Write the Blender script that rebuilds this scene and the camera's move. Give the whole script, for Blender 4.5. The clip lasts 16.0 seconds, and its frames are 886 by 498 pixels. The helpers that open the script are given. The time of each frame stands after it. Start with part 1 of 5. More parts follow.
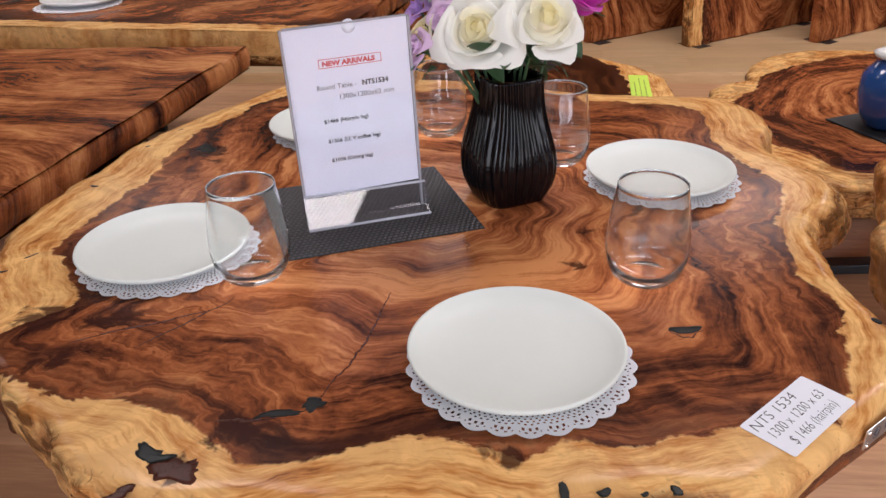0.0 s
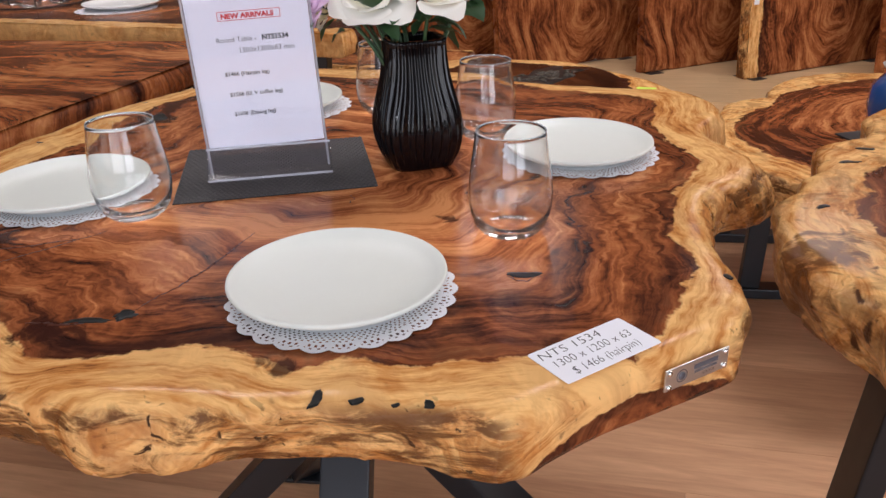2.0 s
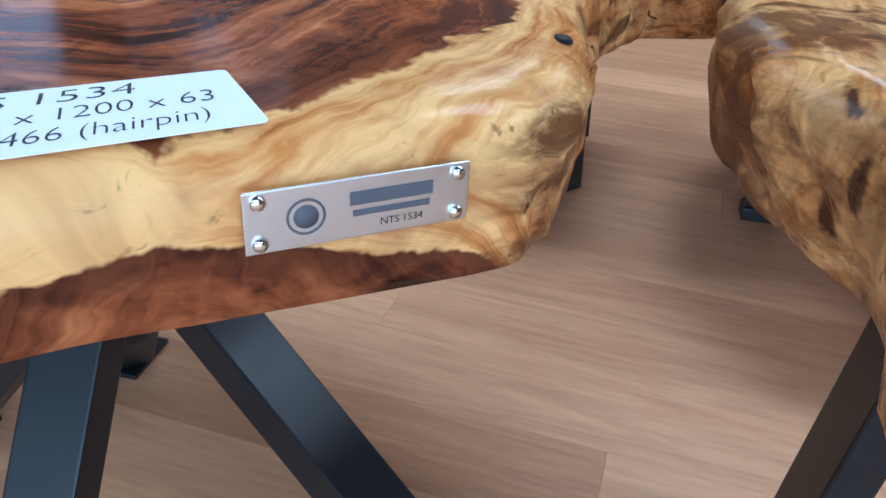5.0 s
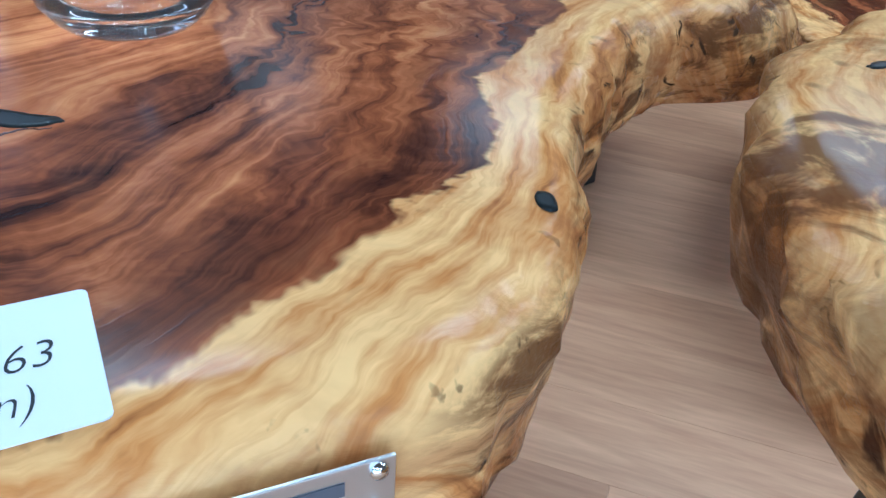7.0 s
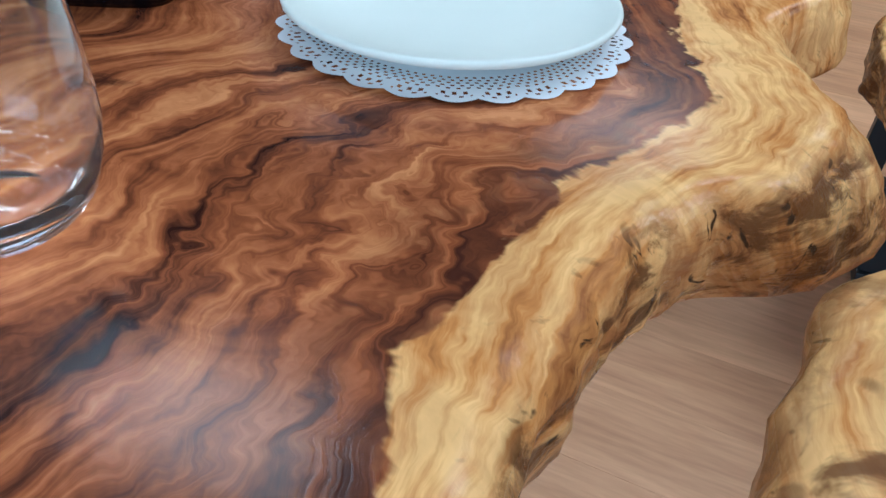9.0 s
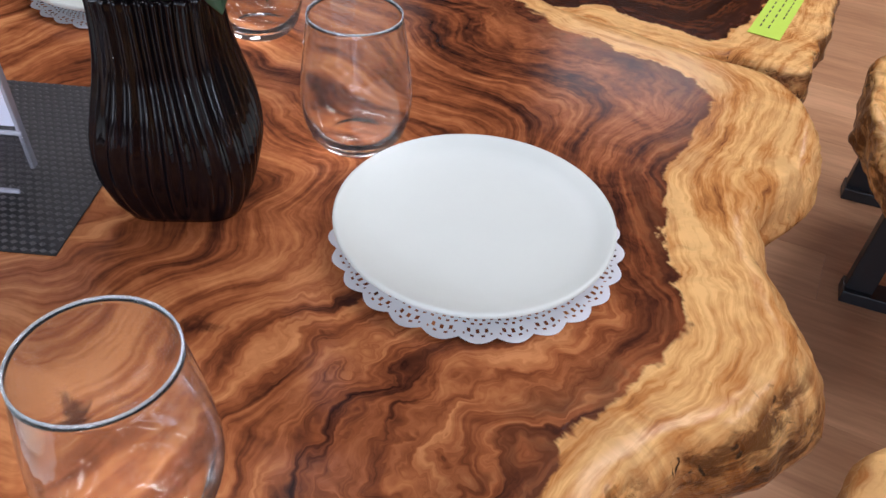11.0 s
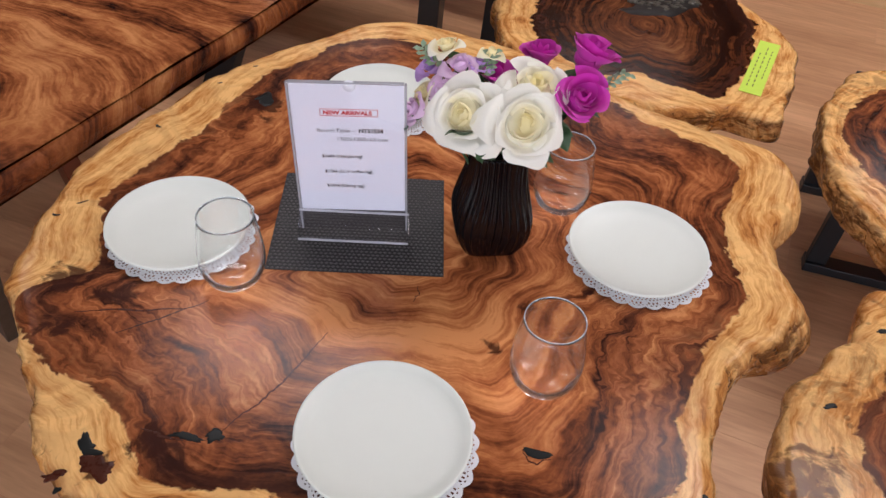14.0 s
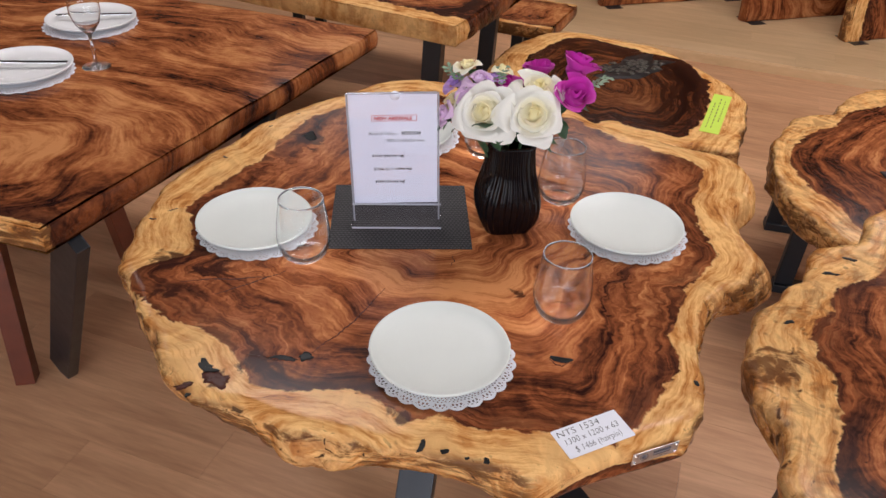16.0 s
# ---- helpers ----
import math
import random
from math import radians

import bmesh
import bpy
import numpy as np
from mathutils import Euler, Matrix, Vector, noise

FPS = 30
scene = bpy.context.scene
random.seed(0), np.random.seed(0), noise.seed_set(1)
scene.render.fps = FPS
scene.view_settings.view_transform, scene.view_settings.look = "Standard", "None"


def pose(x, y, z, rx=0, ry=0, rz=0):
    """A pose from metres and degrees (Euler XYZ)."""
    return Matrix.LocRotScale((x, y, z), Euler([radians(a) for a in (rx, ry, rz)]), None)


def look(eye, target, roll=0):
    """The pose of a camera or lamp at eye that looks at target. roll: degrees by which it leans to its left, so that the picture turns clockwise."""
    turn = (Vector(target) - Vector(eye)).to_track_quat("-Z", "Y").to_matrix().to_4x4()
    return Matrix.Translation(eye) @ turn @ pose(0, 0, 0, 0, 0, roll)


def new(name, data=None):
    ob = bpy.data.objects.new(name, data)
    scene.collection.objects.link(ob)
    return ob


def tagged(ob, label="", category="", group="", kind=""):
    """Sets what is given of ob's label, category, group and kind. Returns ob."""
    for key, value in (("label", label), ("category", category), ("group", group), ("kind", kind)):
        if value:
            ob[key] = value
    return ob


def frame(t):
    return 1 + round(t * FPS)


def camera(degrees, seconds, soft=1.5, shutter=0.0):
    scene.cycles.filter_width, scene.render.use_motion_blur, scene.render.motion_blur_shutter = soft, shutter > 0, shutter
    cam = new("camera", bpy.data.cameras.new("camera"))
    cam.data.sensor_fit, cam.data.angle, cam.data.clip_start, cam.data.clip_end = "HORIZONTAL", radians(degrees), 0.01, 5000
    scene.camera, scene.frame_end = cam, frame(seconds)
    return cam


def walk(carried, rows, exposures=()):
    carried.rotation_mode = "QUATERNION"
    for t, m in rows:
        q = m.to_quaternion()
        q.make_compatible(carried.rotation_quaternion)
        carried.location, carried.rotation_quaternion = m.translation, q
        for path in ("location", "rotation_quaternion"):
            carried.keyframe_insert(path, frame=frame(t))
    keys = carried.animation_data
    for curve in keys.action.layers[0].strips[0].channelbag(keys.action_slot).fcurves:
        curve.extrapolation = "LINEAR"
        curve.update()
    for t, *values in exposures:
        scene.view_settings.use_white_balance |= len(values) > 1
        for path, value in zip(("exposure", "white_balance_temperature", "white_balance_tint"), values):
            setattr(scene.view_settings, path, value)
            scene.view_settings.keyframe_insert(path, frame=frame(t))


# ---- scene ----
cam = camera(58.1, 16.0)
PATH = [
    (0, (0.078, -0.746, 1.213), (0.051, 1.02, 0.275), -1.8),
    (0.5, (0.128, -0.806, 1.205), (0.017, 0.972, 0.295), -2.2),
    (1, (0.171, -0.843, 1.178), (0.006, 0.947, 0.301), -2.1),
    (1.5, (0.238, -0.827, 1.15), (0.03, 0.97, 0.297), -2.0),
    (2, (0.325, -0.777, 1.109), (0.092, 1.024, 0.269), -1.7),
    (2.5, (0.389, -0.716, 1.062), (0.189, 1.098, 0.242), -0.3),
    (3, (0.442, -0.627, 1.003), (0.238, 1.186, 0.183), 1.8),
    (3.5, (0.488, -0.528, 0.924), (0.252, 1.268, 0.076), 2.8),
    (4, (0.506, -0.462, 0.859), (0.235, 1.313, -0.022), 2.8),
    (4.2, (0.513, -0.443, 0.848), (0.225, 1.311, -0.07), 2.9),
    (6.3, (0.532, -0.338, 0.846), (0.221, 1.302, -0.257), 3.8),
    (6.5, (0.527, -0.321, 0.858), (0.212, 1.314, -0.251), 3.8),
    (7, (0.525, -0.29, 0.886), (0.196, 1.33, -0.24), 4.2),
    (7.5, (0.528, -0.242, 0.905), (0.162, 1.361, -0.234), 4.5),
    (8, (0.53, -0.21, 0.906), (0.111, 1.366, -0.252), 4.7),
    (8.5, (0.534, -0.176, 0.911), (0.067, 1.385, -0.249), 4.7),
    (9, (0.542, -0.136, 0.934), (0.024, 1.395, -0.244), 4.1),
    (9.5, (0.55, -0.109, 0.959), (0.006, 1.397, -0.238), 3.7),
    (9.7, (0.549, -0.098, 0.98), (-0.002, 1.387, -0.241), 3.5),
    (11.8, (0.44, -0.185, 1.263), (0.025, 1.224, -0.094), 5.9),
    (12, (0.416, -0.219, 1.298), (0.022, 1.182, -0.074), 6.4),
    (12.5, (0.355, -0.286, 1.395), (-0.011, 1.074, -0.025), 6.6),
    (13, (0.301, -0.381, 1.483), (-0.061, 0.977, 0.06), 6.4),
    (13.5, (0.297, -0.501, 1.533), (-0.07, 0.875, 0.129), 5.6),
    (14, (0.322, -0.615, 1.567), (-0.048, 0.803, 0.206), 4.6),
    (14.5, (0.32, -0.733, 1.585), (-0.051, 0.731, 0.274), 3.7),
    (15, (0.309, -0.827, 1.586), (-0.066, 0.678, 0.323), 3.2),
    (15.5, (0.318, -0.898, 1.576), (-0.063, 0.654, 0.374), 2.8),
    (16, (0.346, -0.979, 1.561), (-0.043, 0.622, 0.426), 2.4),
]
walk(cam, [(t, look(eye, target, roll)) for t, eye, target, roll in PATH],
     [(0, 0.06, 6200, 19), (2.5, 0.1, 6200, 17), (4.2, 0.28, 4950, 3), (6.3, 0.45, 4200, -5), (8.0, 0.3, 4350, -6), (9.7, 0.25, 5100, 3), (11.8, 0.04, 5900, 19), (16, 0.0, 6200, 17)])

# ---- light ----
world = bpy.data.worlds.new("daylight")
scene.world = world
world.use_nodes = True
wn = world.node_tree.nodes
sky = wn.new("ShaderNodeTexSky")
sky.sky_type = "NISHITA"
sky.sun_disc = False
sky.sun_elevation, sky.sun_rotation = radians(48), radians(200)
world.node_tree.links.new(sky.outputs[0], wn["Background"].inputs[0])
wn["Background"].inputs[1].default_value = 0.08


def area(name, m, sx, sy, watts, colour):
    data = bpy.data.lights.new(name, "AREA")
    data.shape, data.size, data.size_y, data.energy, data.color = "RECTANGLE", sx, sy, watts, colour
    ob = new(name, data)
    ob.matrix_world = m
    return ob


CEIL = 3.3
# Unseen ceiling lamps: one follows a sheen on the wood, the rest are added.
LAMP_X, LAMP_Y = {-4.0: 0.35, -1.6: 0.95, 0.8: 1.1, 3.2: 1.9}, {-2.4: 0.8, 2.0: 1.6, 5.3: 0.72}
LAMP_SHIFT = {-2.4: (0.0, 0.0), 2.0: (0.45, -0.25), 5.3: (1.6, 0.1)}
LAMPS = [(px + LAMP_SHIFT[py][0], py + LAMP_SHIFT[py][1], LAMP_X[px] * LAMP_Y[py]) for px in LAMP_X for py in LAMP_Y]
for px, py, share in LAMPS:
    power = 17.5 * share
    area("unseen_ceiling_lamp", pose(px, py, CEIL - 0.055), 1.16, 0.56, power, (1.0, 0.95, 0.89))
for px, watts in ((-3.3, 12), (0.0, 60), (3.3, 95)):
    area("window_daylight", pose(px, -4.55, 1.55, 90, 0, 0), 2.7, 2.3, watts, (0.91, 0.96, 1.0))

# ---- materials ----


class Nodes:
    def __init__(self, name):
        self.mat = bpy.data.materials.new(name)
        self.mat.use_nodes = True
        self.t = self.mat.node_tree
        self.bsdf = self.t.nodes["Principled BSDF"]

    def add(self, kind, **props):
        n = self.t.nodes.new("ShaderNode" + kind)
        for k, v in props.items():
            if k == "operation":
                n.operation = v
            elif k == "blend":
                n.blend_type = v
            elif k == "dims":
                n.noise_dimensions = v
            elif k == "attr":
                n.attribute_name = v
            elif k == "feature":
                n.feature = v
        return n

    def put(self, value, socket):
        if hasattr(value, "links"):
            self.t.links.new(value, socket)
        else:
            socket.default_value = value

    def math(self, op, a, b=0.0, c=0.0):
        n = self.add("Math", operation=op)
        for v, s in zip((a, b, c), n.inputs):
            self.put(v, s)
        return n.outputs[0]

    def noise(self, vector, scale, detail=3.0, rough=0.55, distortion=0.0):
        n = self.add("TexNoise")
        self.put(vector, n.inputs["Vector"])
        n.inputs["Scale"].default_value, n.inputs["Detail"].default_value = scale, detail
        n.inputs["Roughness"].default_value, n.inputs["Distortion"].default_value = rough, distortion
        return n.outputs[0]

    def noise1(self, w, scale, detail=3.0, rough=0.55):
        n = self.add("TexNoise", dims="1D")
        self.put(w, n.inputs["W"])
        n.inputs["Scale"].default_value, n.inputs["Detail"].default_value, n.inputs["Roughness"].default_value = scale, detail, rough
        return n.outputs[0]

    def ramp(self, fac, stops):
        n = self.add("ValToRGB")
        e = n.color_ramp.elements
        while len(e) < len(stops):
            e.new(0.5)
        for el, (p, c) in zip(e, stops):
            el.position, el.color = p, (*c, 1)
        self.put(fac, n.inputs[0])
        return n.outputs[0]

    def step(self, v, lo, hi):
        n = self.add("MapRange")
        n.interpolation_type = "SMOOTHSTEP"
        self.put(v, n.inputs[0])
        n.inputs[1].default_value, n.inputs[2].default_value = lo, hi
        return n.outputs[0]

    def mix(self, fac, a, b, blend="MIX"):
        n = self.add("Mix")
        n.data_type, n.blend_type = "RGBA", blend
        self.put(fac, n.inputs[0])
        for v, s in ((a, n.inputs[6]), (b, n.inputs[7])):
            self.put((*v, 1) if isinstance(v, tuple) and len(v) == 3 else v, s)
        return n.outputs[2]

    def coords(self, scale=(1, 1, 1), turn=0.0):
        tc = self.add("TexCoord")
        m = self.add("Mapping")
        m.inputs["Scale"].default_value = scale
        m.inputs["Rotation"].default_value = (0, 0, radians(turn))
        self.t.links.new(tc.outputs["Object"], m.inputs[0])
        return m.outputs[0]

    def bump(self, height, strength, distance):
        n = self.add("Bump")
        n.inputs["Strength"].default_value, n.inputs["Distance"].default_value = strength, distance
        self.put(height, n.inputs["Height"])
        self.t.links.new(n.outputs[0], self.bsdf.inputs["Normal"])

    def set(self, **kw):
        for k, v in kw.items():
            key = {"base": "Base Color", "rough": "Roughness", "metal": "Metallic", "coat": "Coat Weight", "coat_rough": "Coat Roughness", "ior": "IOR",
                   "trans": "Transmission Weight", "sheen": "Sheen Weight", "sss": "Subsurface Weight", "spec": "Specular IOR Level"}[k]
            self.put((*v, 1) if isinstance(v, tuple) and len(v) == 3 else v, self.bsdf.inputs[key])
        return self


def rain_tree(name, tone=1.0, warm=1.0, dark=0.5, rings=1.0, seed=0.0, burl=0.0, barky=1.0):
    """Lacquered rain-tree slab: swirling brown heartwood, jagged dark border, pale sapwood rim with bark marks. Reads the vertex
    attributes grow (growth radius), sap (metres outside the heartwood) and side (1 on the live edge)."""
    k = Nodes(name)
    tc = k.add("TexCoord")
    off = k.add("VectorMath", operation="ADD")
    k.put(tc.outputs["Object"], off.inputs[0])
    off.inputs[1].default_value = (seed * 3.1, seed * 1.7, seed)
    p = off.outputs[0]
    grow = k.add("Attribute", attr="grow").outputs["Fac"]
    sap = k.add("Attribute", attr="sap").outputs["Fac"]
    side = k.add("Attribute", attr="side").outputs["Fac"]
    w1 = k.noise(p, 2.6, 2.0, 0.5)
    w2 = k.noise(p, 8.0, 3.0, 0.55, 0.6)
    w3 = k.noise(p, 24.0, 3.0, 0.5, 1.0)
    near = k.step(sap, -0.22, 0.0)
    w = k.math("ADD", grow, k.math("MULTIPLY", k.math("SUBTRACT", w1, 0.5), 0.24))
    w = k.math("ADD", w, k.math("MULTIPLY", k.math("SUBTRACT", w2, 0.5), 0.032))
    curl = k.add("Attribute", attr="curly").outputs["Fac"]
    rip = k.math("MULTIPLY", k.math("SUBTRACT", w3, 0.5), k.math("MULTIPLY_ADD", near, 0.018, 0.002))
    w = k.math("ADD", w, rip)
    roll = k.math("MULTIPLY", k.math("SUBTRACT", k.noise(p, 17.0, 2.0, 0.5, 0.7), 0.5), 0.125)
    roll = k.math("MULTIPLY_ADD", k.math("SUBTRACT", k.noise(p, 52.0, 2.0, 0.5, 1.0), 0.5), 0.030, roll)
    w = k.math("MULTIPLY_ADD", roll, curl, w)
    broad = k.noise1(w, 9.0 * rings, 1.0)
    band = k.noise1(w, 34.0 * rings, 2.0, 0.6)
    cloud = k.noise(p, 4.2, 3.0, 0.55, 0.5)
    silk = k.noise(p, 60.0, 2.0, 0.5, 2.0)
    flame = k.noise(p, 15.0, 3.0, 0.55, 2.6)
    sep = k.add("SeparateXYZ")
    k.put(p, sep.inputs[0])
    along = k.add("CombineXYZ")
    k.put(k.math("MULTIPLY", w, 150.0), along.inputs[0])
    k.put(k.math("MULTIPLY", sep.outputs[0], 9.0), along.inputs[1])
    k.put(k.math("MULTIPLY", sep.outputs[1], 9.0), along.inputs[2])
    fibre = k.noise(along.outputs[0], 1.0, 4.0, 0.65)
    sweep = k.add("CombineXYZ")
    k.put(k.math("MULTIPLY", w, 30.0 * rings), sweep.inputs[0])
    k.put(k.math("MULTIPLY", sep.outputs[0], 3.4), sweep.inputs[1])
    k.put(k.math("MULTIPLY", sep.outputs[1], 3.4), sweep.inputs[2])
    figure = k.noise(sweep.outputs[0], 1.0, 4.0, 0.58, 0.25)
    fac = k.math("MULTIPLY", broad, 0.15)
    for v, g in ((figure, 0.50), (fibre, 0.25), (cloud, 0.20), (silk, 0.05), (flame, 0.09)):
        fac = k.math("MULTIPLY_ADD", v, g, fac)
    fac = k.math("SUBTRACT", fac, k.math("MULTIPLY", near, k.math("MULTIPLY_ADD", figure, 0.13, -0.012)))
    fac = k.math("MULTIPLY_ADD", k.math("MULTIPLY", near, k.math("SUBTRACT", flame, 0.5)), 0.16, fac)
    fac = k.math("MULTIPLY_ADD", k.math("SUBTRACT", fac, 0.622), 1.20, 0.584)
    tuft = k.add("CombineXYZ")
    k.put(k.math("MULTIPLY", w, 52.0), tuft.inputs[0])
    k.put(k.math("MULTIPLY", sep.outputs[0], 9.0), tuft.inputs[1])
    k.put(k.math("MULTIPLY", sep.outputs[1], 9.0), tuft.inputs[2])
    dash = k.math("MULTIPLY_ADD", k.math("SUBTRACT", k.noise(tuft.outputs[0], 1.0, 4.0, 0.55, 0.5), 0.5), 0.75, k.math("MULTIPLY_ADD", fac, 0.35, 0.39))
    fac = k.math("MULTIPLY_ADD", k.math("MULTIPLY", curl, 0.75), k.math("SUBTRACT", dash, fac), fac)
    lo = 0.436 + 0.16 * (dark - 0.5)
    heart = k.ramp(fac, [(lo - 0.01, (0.026 * tone, 0.0080 * tone, 0.0056 * tone)), (lo + 0.050, (0.098 * tone, 0.0280 * tone, 0.0125 * tone)),
                         (lo + 0.115, (0.25 * tone, 0.0730 * tone * warm, 0.0245 * tone * warm)), (lo + 0.175, (0.41 * tone, 0.139 * tone * warm, 0.047 * tone * warm)),
                         (lo + 0.26, (0.64 * tone, 0.268 * tone * warm, 0.100 * tone * warm))])
    knot = k.add("Attribute", attr="knot").outputs["Fac"]
    kn = k.step(k.math("MULTIPLY_ADD", k.math("SUBTRACT", k.noise(p, 30.0, 4.0, 0.6, 1.0), 0.5), 1.4, knot), 0.38, 0.62)
    jag = k.math("MULTIPLY", k.math("SUBTRACT", k.noise(p, 10.0, 5.0, 0.62, 0.8), 0.5), 0.070)
    edge = k.math("ADD", k.math("ADD", sap, jag), k.math("MULTIPLY", k.math("SUBTRACT", w3, 0.5), 0.026))
    rim = k.math("MULTIPLY", k.step(edge, -0.060, -0.006), k.step(k.math("MULTIPLY_ADD", flame, 0.5, k.math("MULTIPLY", band, 0.6)), 0.36, 0.62))
    heart = k.mix(k.math("MULTIPLY", rim, 0.72), heart, (0.045, 0.015, 0.010))
    mask = k.step(edge, -0.0020, 0.0030)
    sw = k.math("ADD", sap, k.math("ADD", k.math("MULTIPLY", w2, 0.036), k.math("MULTIPLY", w3, 0.014)))
    sgrain = k.noise1(sw, 85.0, 3.0, 0.65)
    rimward = k.add("CombineXYZ")
    k.put(k.math("MULTIPLY", sw, 70.0), rimward.inputs[0])
    k.put(k.math("MULTIPLY", sep.outputs[0], 8.0), rimward.inputs[1])
    k.put(k.math("MULTIPLY", sep.outputs[1], 8.0), rimward.inputs[2])
    streak = k.noise(rimward.outputs[0], 1.0, 4.0, 0.6)
    hair = k.add("CombineXYZ")
    k.put(k.math("MULTIPLY", sw, 330.0), hair.inputs[0])
    k.put(k.math("MULTIPLY", sep.outputs[0], 42.0), hair.inputs[1])
    k.put(k.math("MULTIPLY", sep.outputs[1], 42.0), hair.inputs[2])
    strand = k.math("SUBTRACT", k.noise(hair.outputs[0], 1.0, 3.0, 0.6), 0.5)
    sfac = k.math("MULTIPLY_ADD", strand, 0.20, k.math("MULTIPLY", streak, 0.47))
    sfac = k.math("ADD", sfac, k.math("MULTIPLY_ADD", sgrain, 0.12, k.math("MULTIPLY", k.noise(p, 9.0, 4.0, 0.6, 0.9), 0.43)))
    pale = k.ramp(sfac, [(0.340, (0.19, 0.058, 0.016)), (0.440, (0.56, 0.235, 0.062)), (0.570, (0.88, 0.53, 0.205))])
    blush = k.step(k.noise(p, 9.0, 5.0, 0.66, 1.6), 0.43, 0.66)
    pale = k.mix(k.math("MULTIPLY", blush, k.math("MULTIPLY_ADD", side, 0.52 * barky, 0.26)), pale, (0.30, 0.105, 0.034))
    husk = k.add("CombineXYZ")
    for q, g in enumerate((16.0, 16.0, 46.0)):
        k.put(k.math("MULTIPLY", sep.outputs[q], g), husk.inputs[q])
    skin = k.math("MULTIPLY_ADD", k.noise(husk.outputs[0], 1.0, 6.0, 0.68, 1.2), 0.6, k.math("MULTIPLY", k.noise(p, 5.0, 2.0, 0.5), 0.4))
    bark = k.math("MULTIPLY", k.step(side, 0.35, 1.0), k.math("MULTIPLY", k.step(skin, 0.445, 0.545), barky))
    pale = k.mix(k.math("MULTIPLY", bark, 0.90), pale, (0.105, 0.037, 0.012))
    speck = k.math("MULTIPLY", k.math("MULTIPLY_ADD", side, 0.9 * barky, 0.10), k.step(k.noise(p, 60.0, 3.0, 0.55, 0.8), 0.63, 0.70))
    pale = k.mix(speck, pale, (0.05, 0.024, 0.012))
    if burl:
        pale = k.mix(k.math("MULTIPLY", k.step(k.math("MULTIPLY_ADD", k.noise(p, 26.0, 4.0, 0.62, 1.2), 2.2, curl), 1.66, 2.06), 0.88), pale, (0.125, 0.047, 0.016))
        eye = k.noise(p, 12.0, 5.0, 0.6, 2.0)
        pale = k.mix(k.math("MULTIPLY", k.step(eye, 0.44, 0.64), burl), pale, (0.12, 0.045, 0.017))
        dot = k.add("TexVoronoi")
        k.put(p, dot.inputs["Vector"])
        dot.inputs["Scale"].default_value = 34.0
        pale = k.mix(k.math("MULTIPLY", k.math("SUBTRACT", 1.0, k.step(dot.outputs["Distance"], 0.10, 0.20)), burl), pale, (0.045, 0.018, 0.009))
    col = k.mix(k.math("MULTIPLY", kn, 0.88), k.mix(mask, heart, pale), (0.040, 0.012, 0.008))
    scratch = k.noise(p, 5.0, 4.0, 0.6)
    k.set(base=col, rough=k.math("MULTIPLY_ADD", side, 0.10, k.math("MULTIPLY_ADD", scratch, 0.12, 0.12)), spec=0.115)
    height = k.math("MULTIPLY_ADD", k.noise(p, 38.0, 4.0, 0.6), k.math("MULTIPLY_ADD", side, 1.0, 0.05), k.math("MULTIPLY", fibre, 0.05))
    height = k.math("MULTIPLY_ADD", k.math("MULTIPLY", skin, side), -1.3, height)
    k.bump(height, 0.6, 0.005)
    return k.mat


def plank_wood(name, dark, light, rough=0.38):
    """Floor board: straight grain along x, shifted and shaded piece by piece."""
    k = Nodes(name)
    info = k.add("ObjectInfo")
    rnd = info.outputs["Random"]
    tc = k.add("TexCoord")
    comb = k.add("CombineXYZ")
    k.put(k.math("MULTIPLY", rnd, 37.0), comb.inputs[0])
    k.put(k.math("MULTIPLY", rnd, 11.0), comb.inputs[1])
    k.put(k.math("MULTIPLY", rnd, 5.0), comb.inputs[2])
    addv = k.add("VectorMath", operation="ADD")
    k.put(tc.outputs["Object"], addv.inputs[0])
    k.put(comb.outputs[0], addv.inputs[1])
    m = k.add("Mapping")
    m.inputs["Scale"].default_value = (0.9, 9.0, 4.0)
    k.put(addv.outputs[0], m.inputs[0])
    g1 = k.noise(m.outputs[0], 2.2, 4.0, 0.6, 0.8)
    g2 = k.noise(m.outputs[0], 11.0, 3.0, 0.6)
    fac = k.math("MULTIPLY_ADD", g1, 0.60, k.math("MULTIPLY", g2, 0.38))
    fac = k.math("MULTIPLY_ADD", rnd, 0.20, fac)
    col = k.ramp(fac, [(0.28, dark), (0.78, light)])
    k.set(base=col, rough=k.math("MULTIPLY_ADD", g1, 0.12, rough))
    k.bump(g2, 0.12, 0.002)
    return k.mat


def plain(name, colour, rough=0.5, vary=0.12, scale=9.0, bump=0.0, **more):
    k = Nodes(name)
    n = k.noise(k.coords(), scale, 4.0, 0.6)
    k.set(base=k.mix(n, tuple(c * (1 - vary) for c in colour), tuple(min(1, c * (1 + vary)) for c in colour)),
          rough=k.math("MULTIPLY_ADD", k.noise(k.coords(), scale * 2.3, 3.0), 0.12, rough - 0.06), **more)
    if bump:
        k.bump(k.noise(k.coords(), scale * 6, 3.0), bump, 0.001)
    return k.mat


def clear(name, ior, tint):
    k = Nodes(name)
    k.set(base=tint, rough=0.0, trans=1.0, ior=ior)
    return k.mat


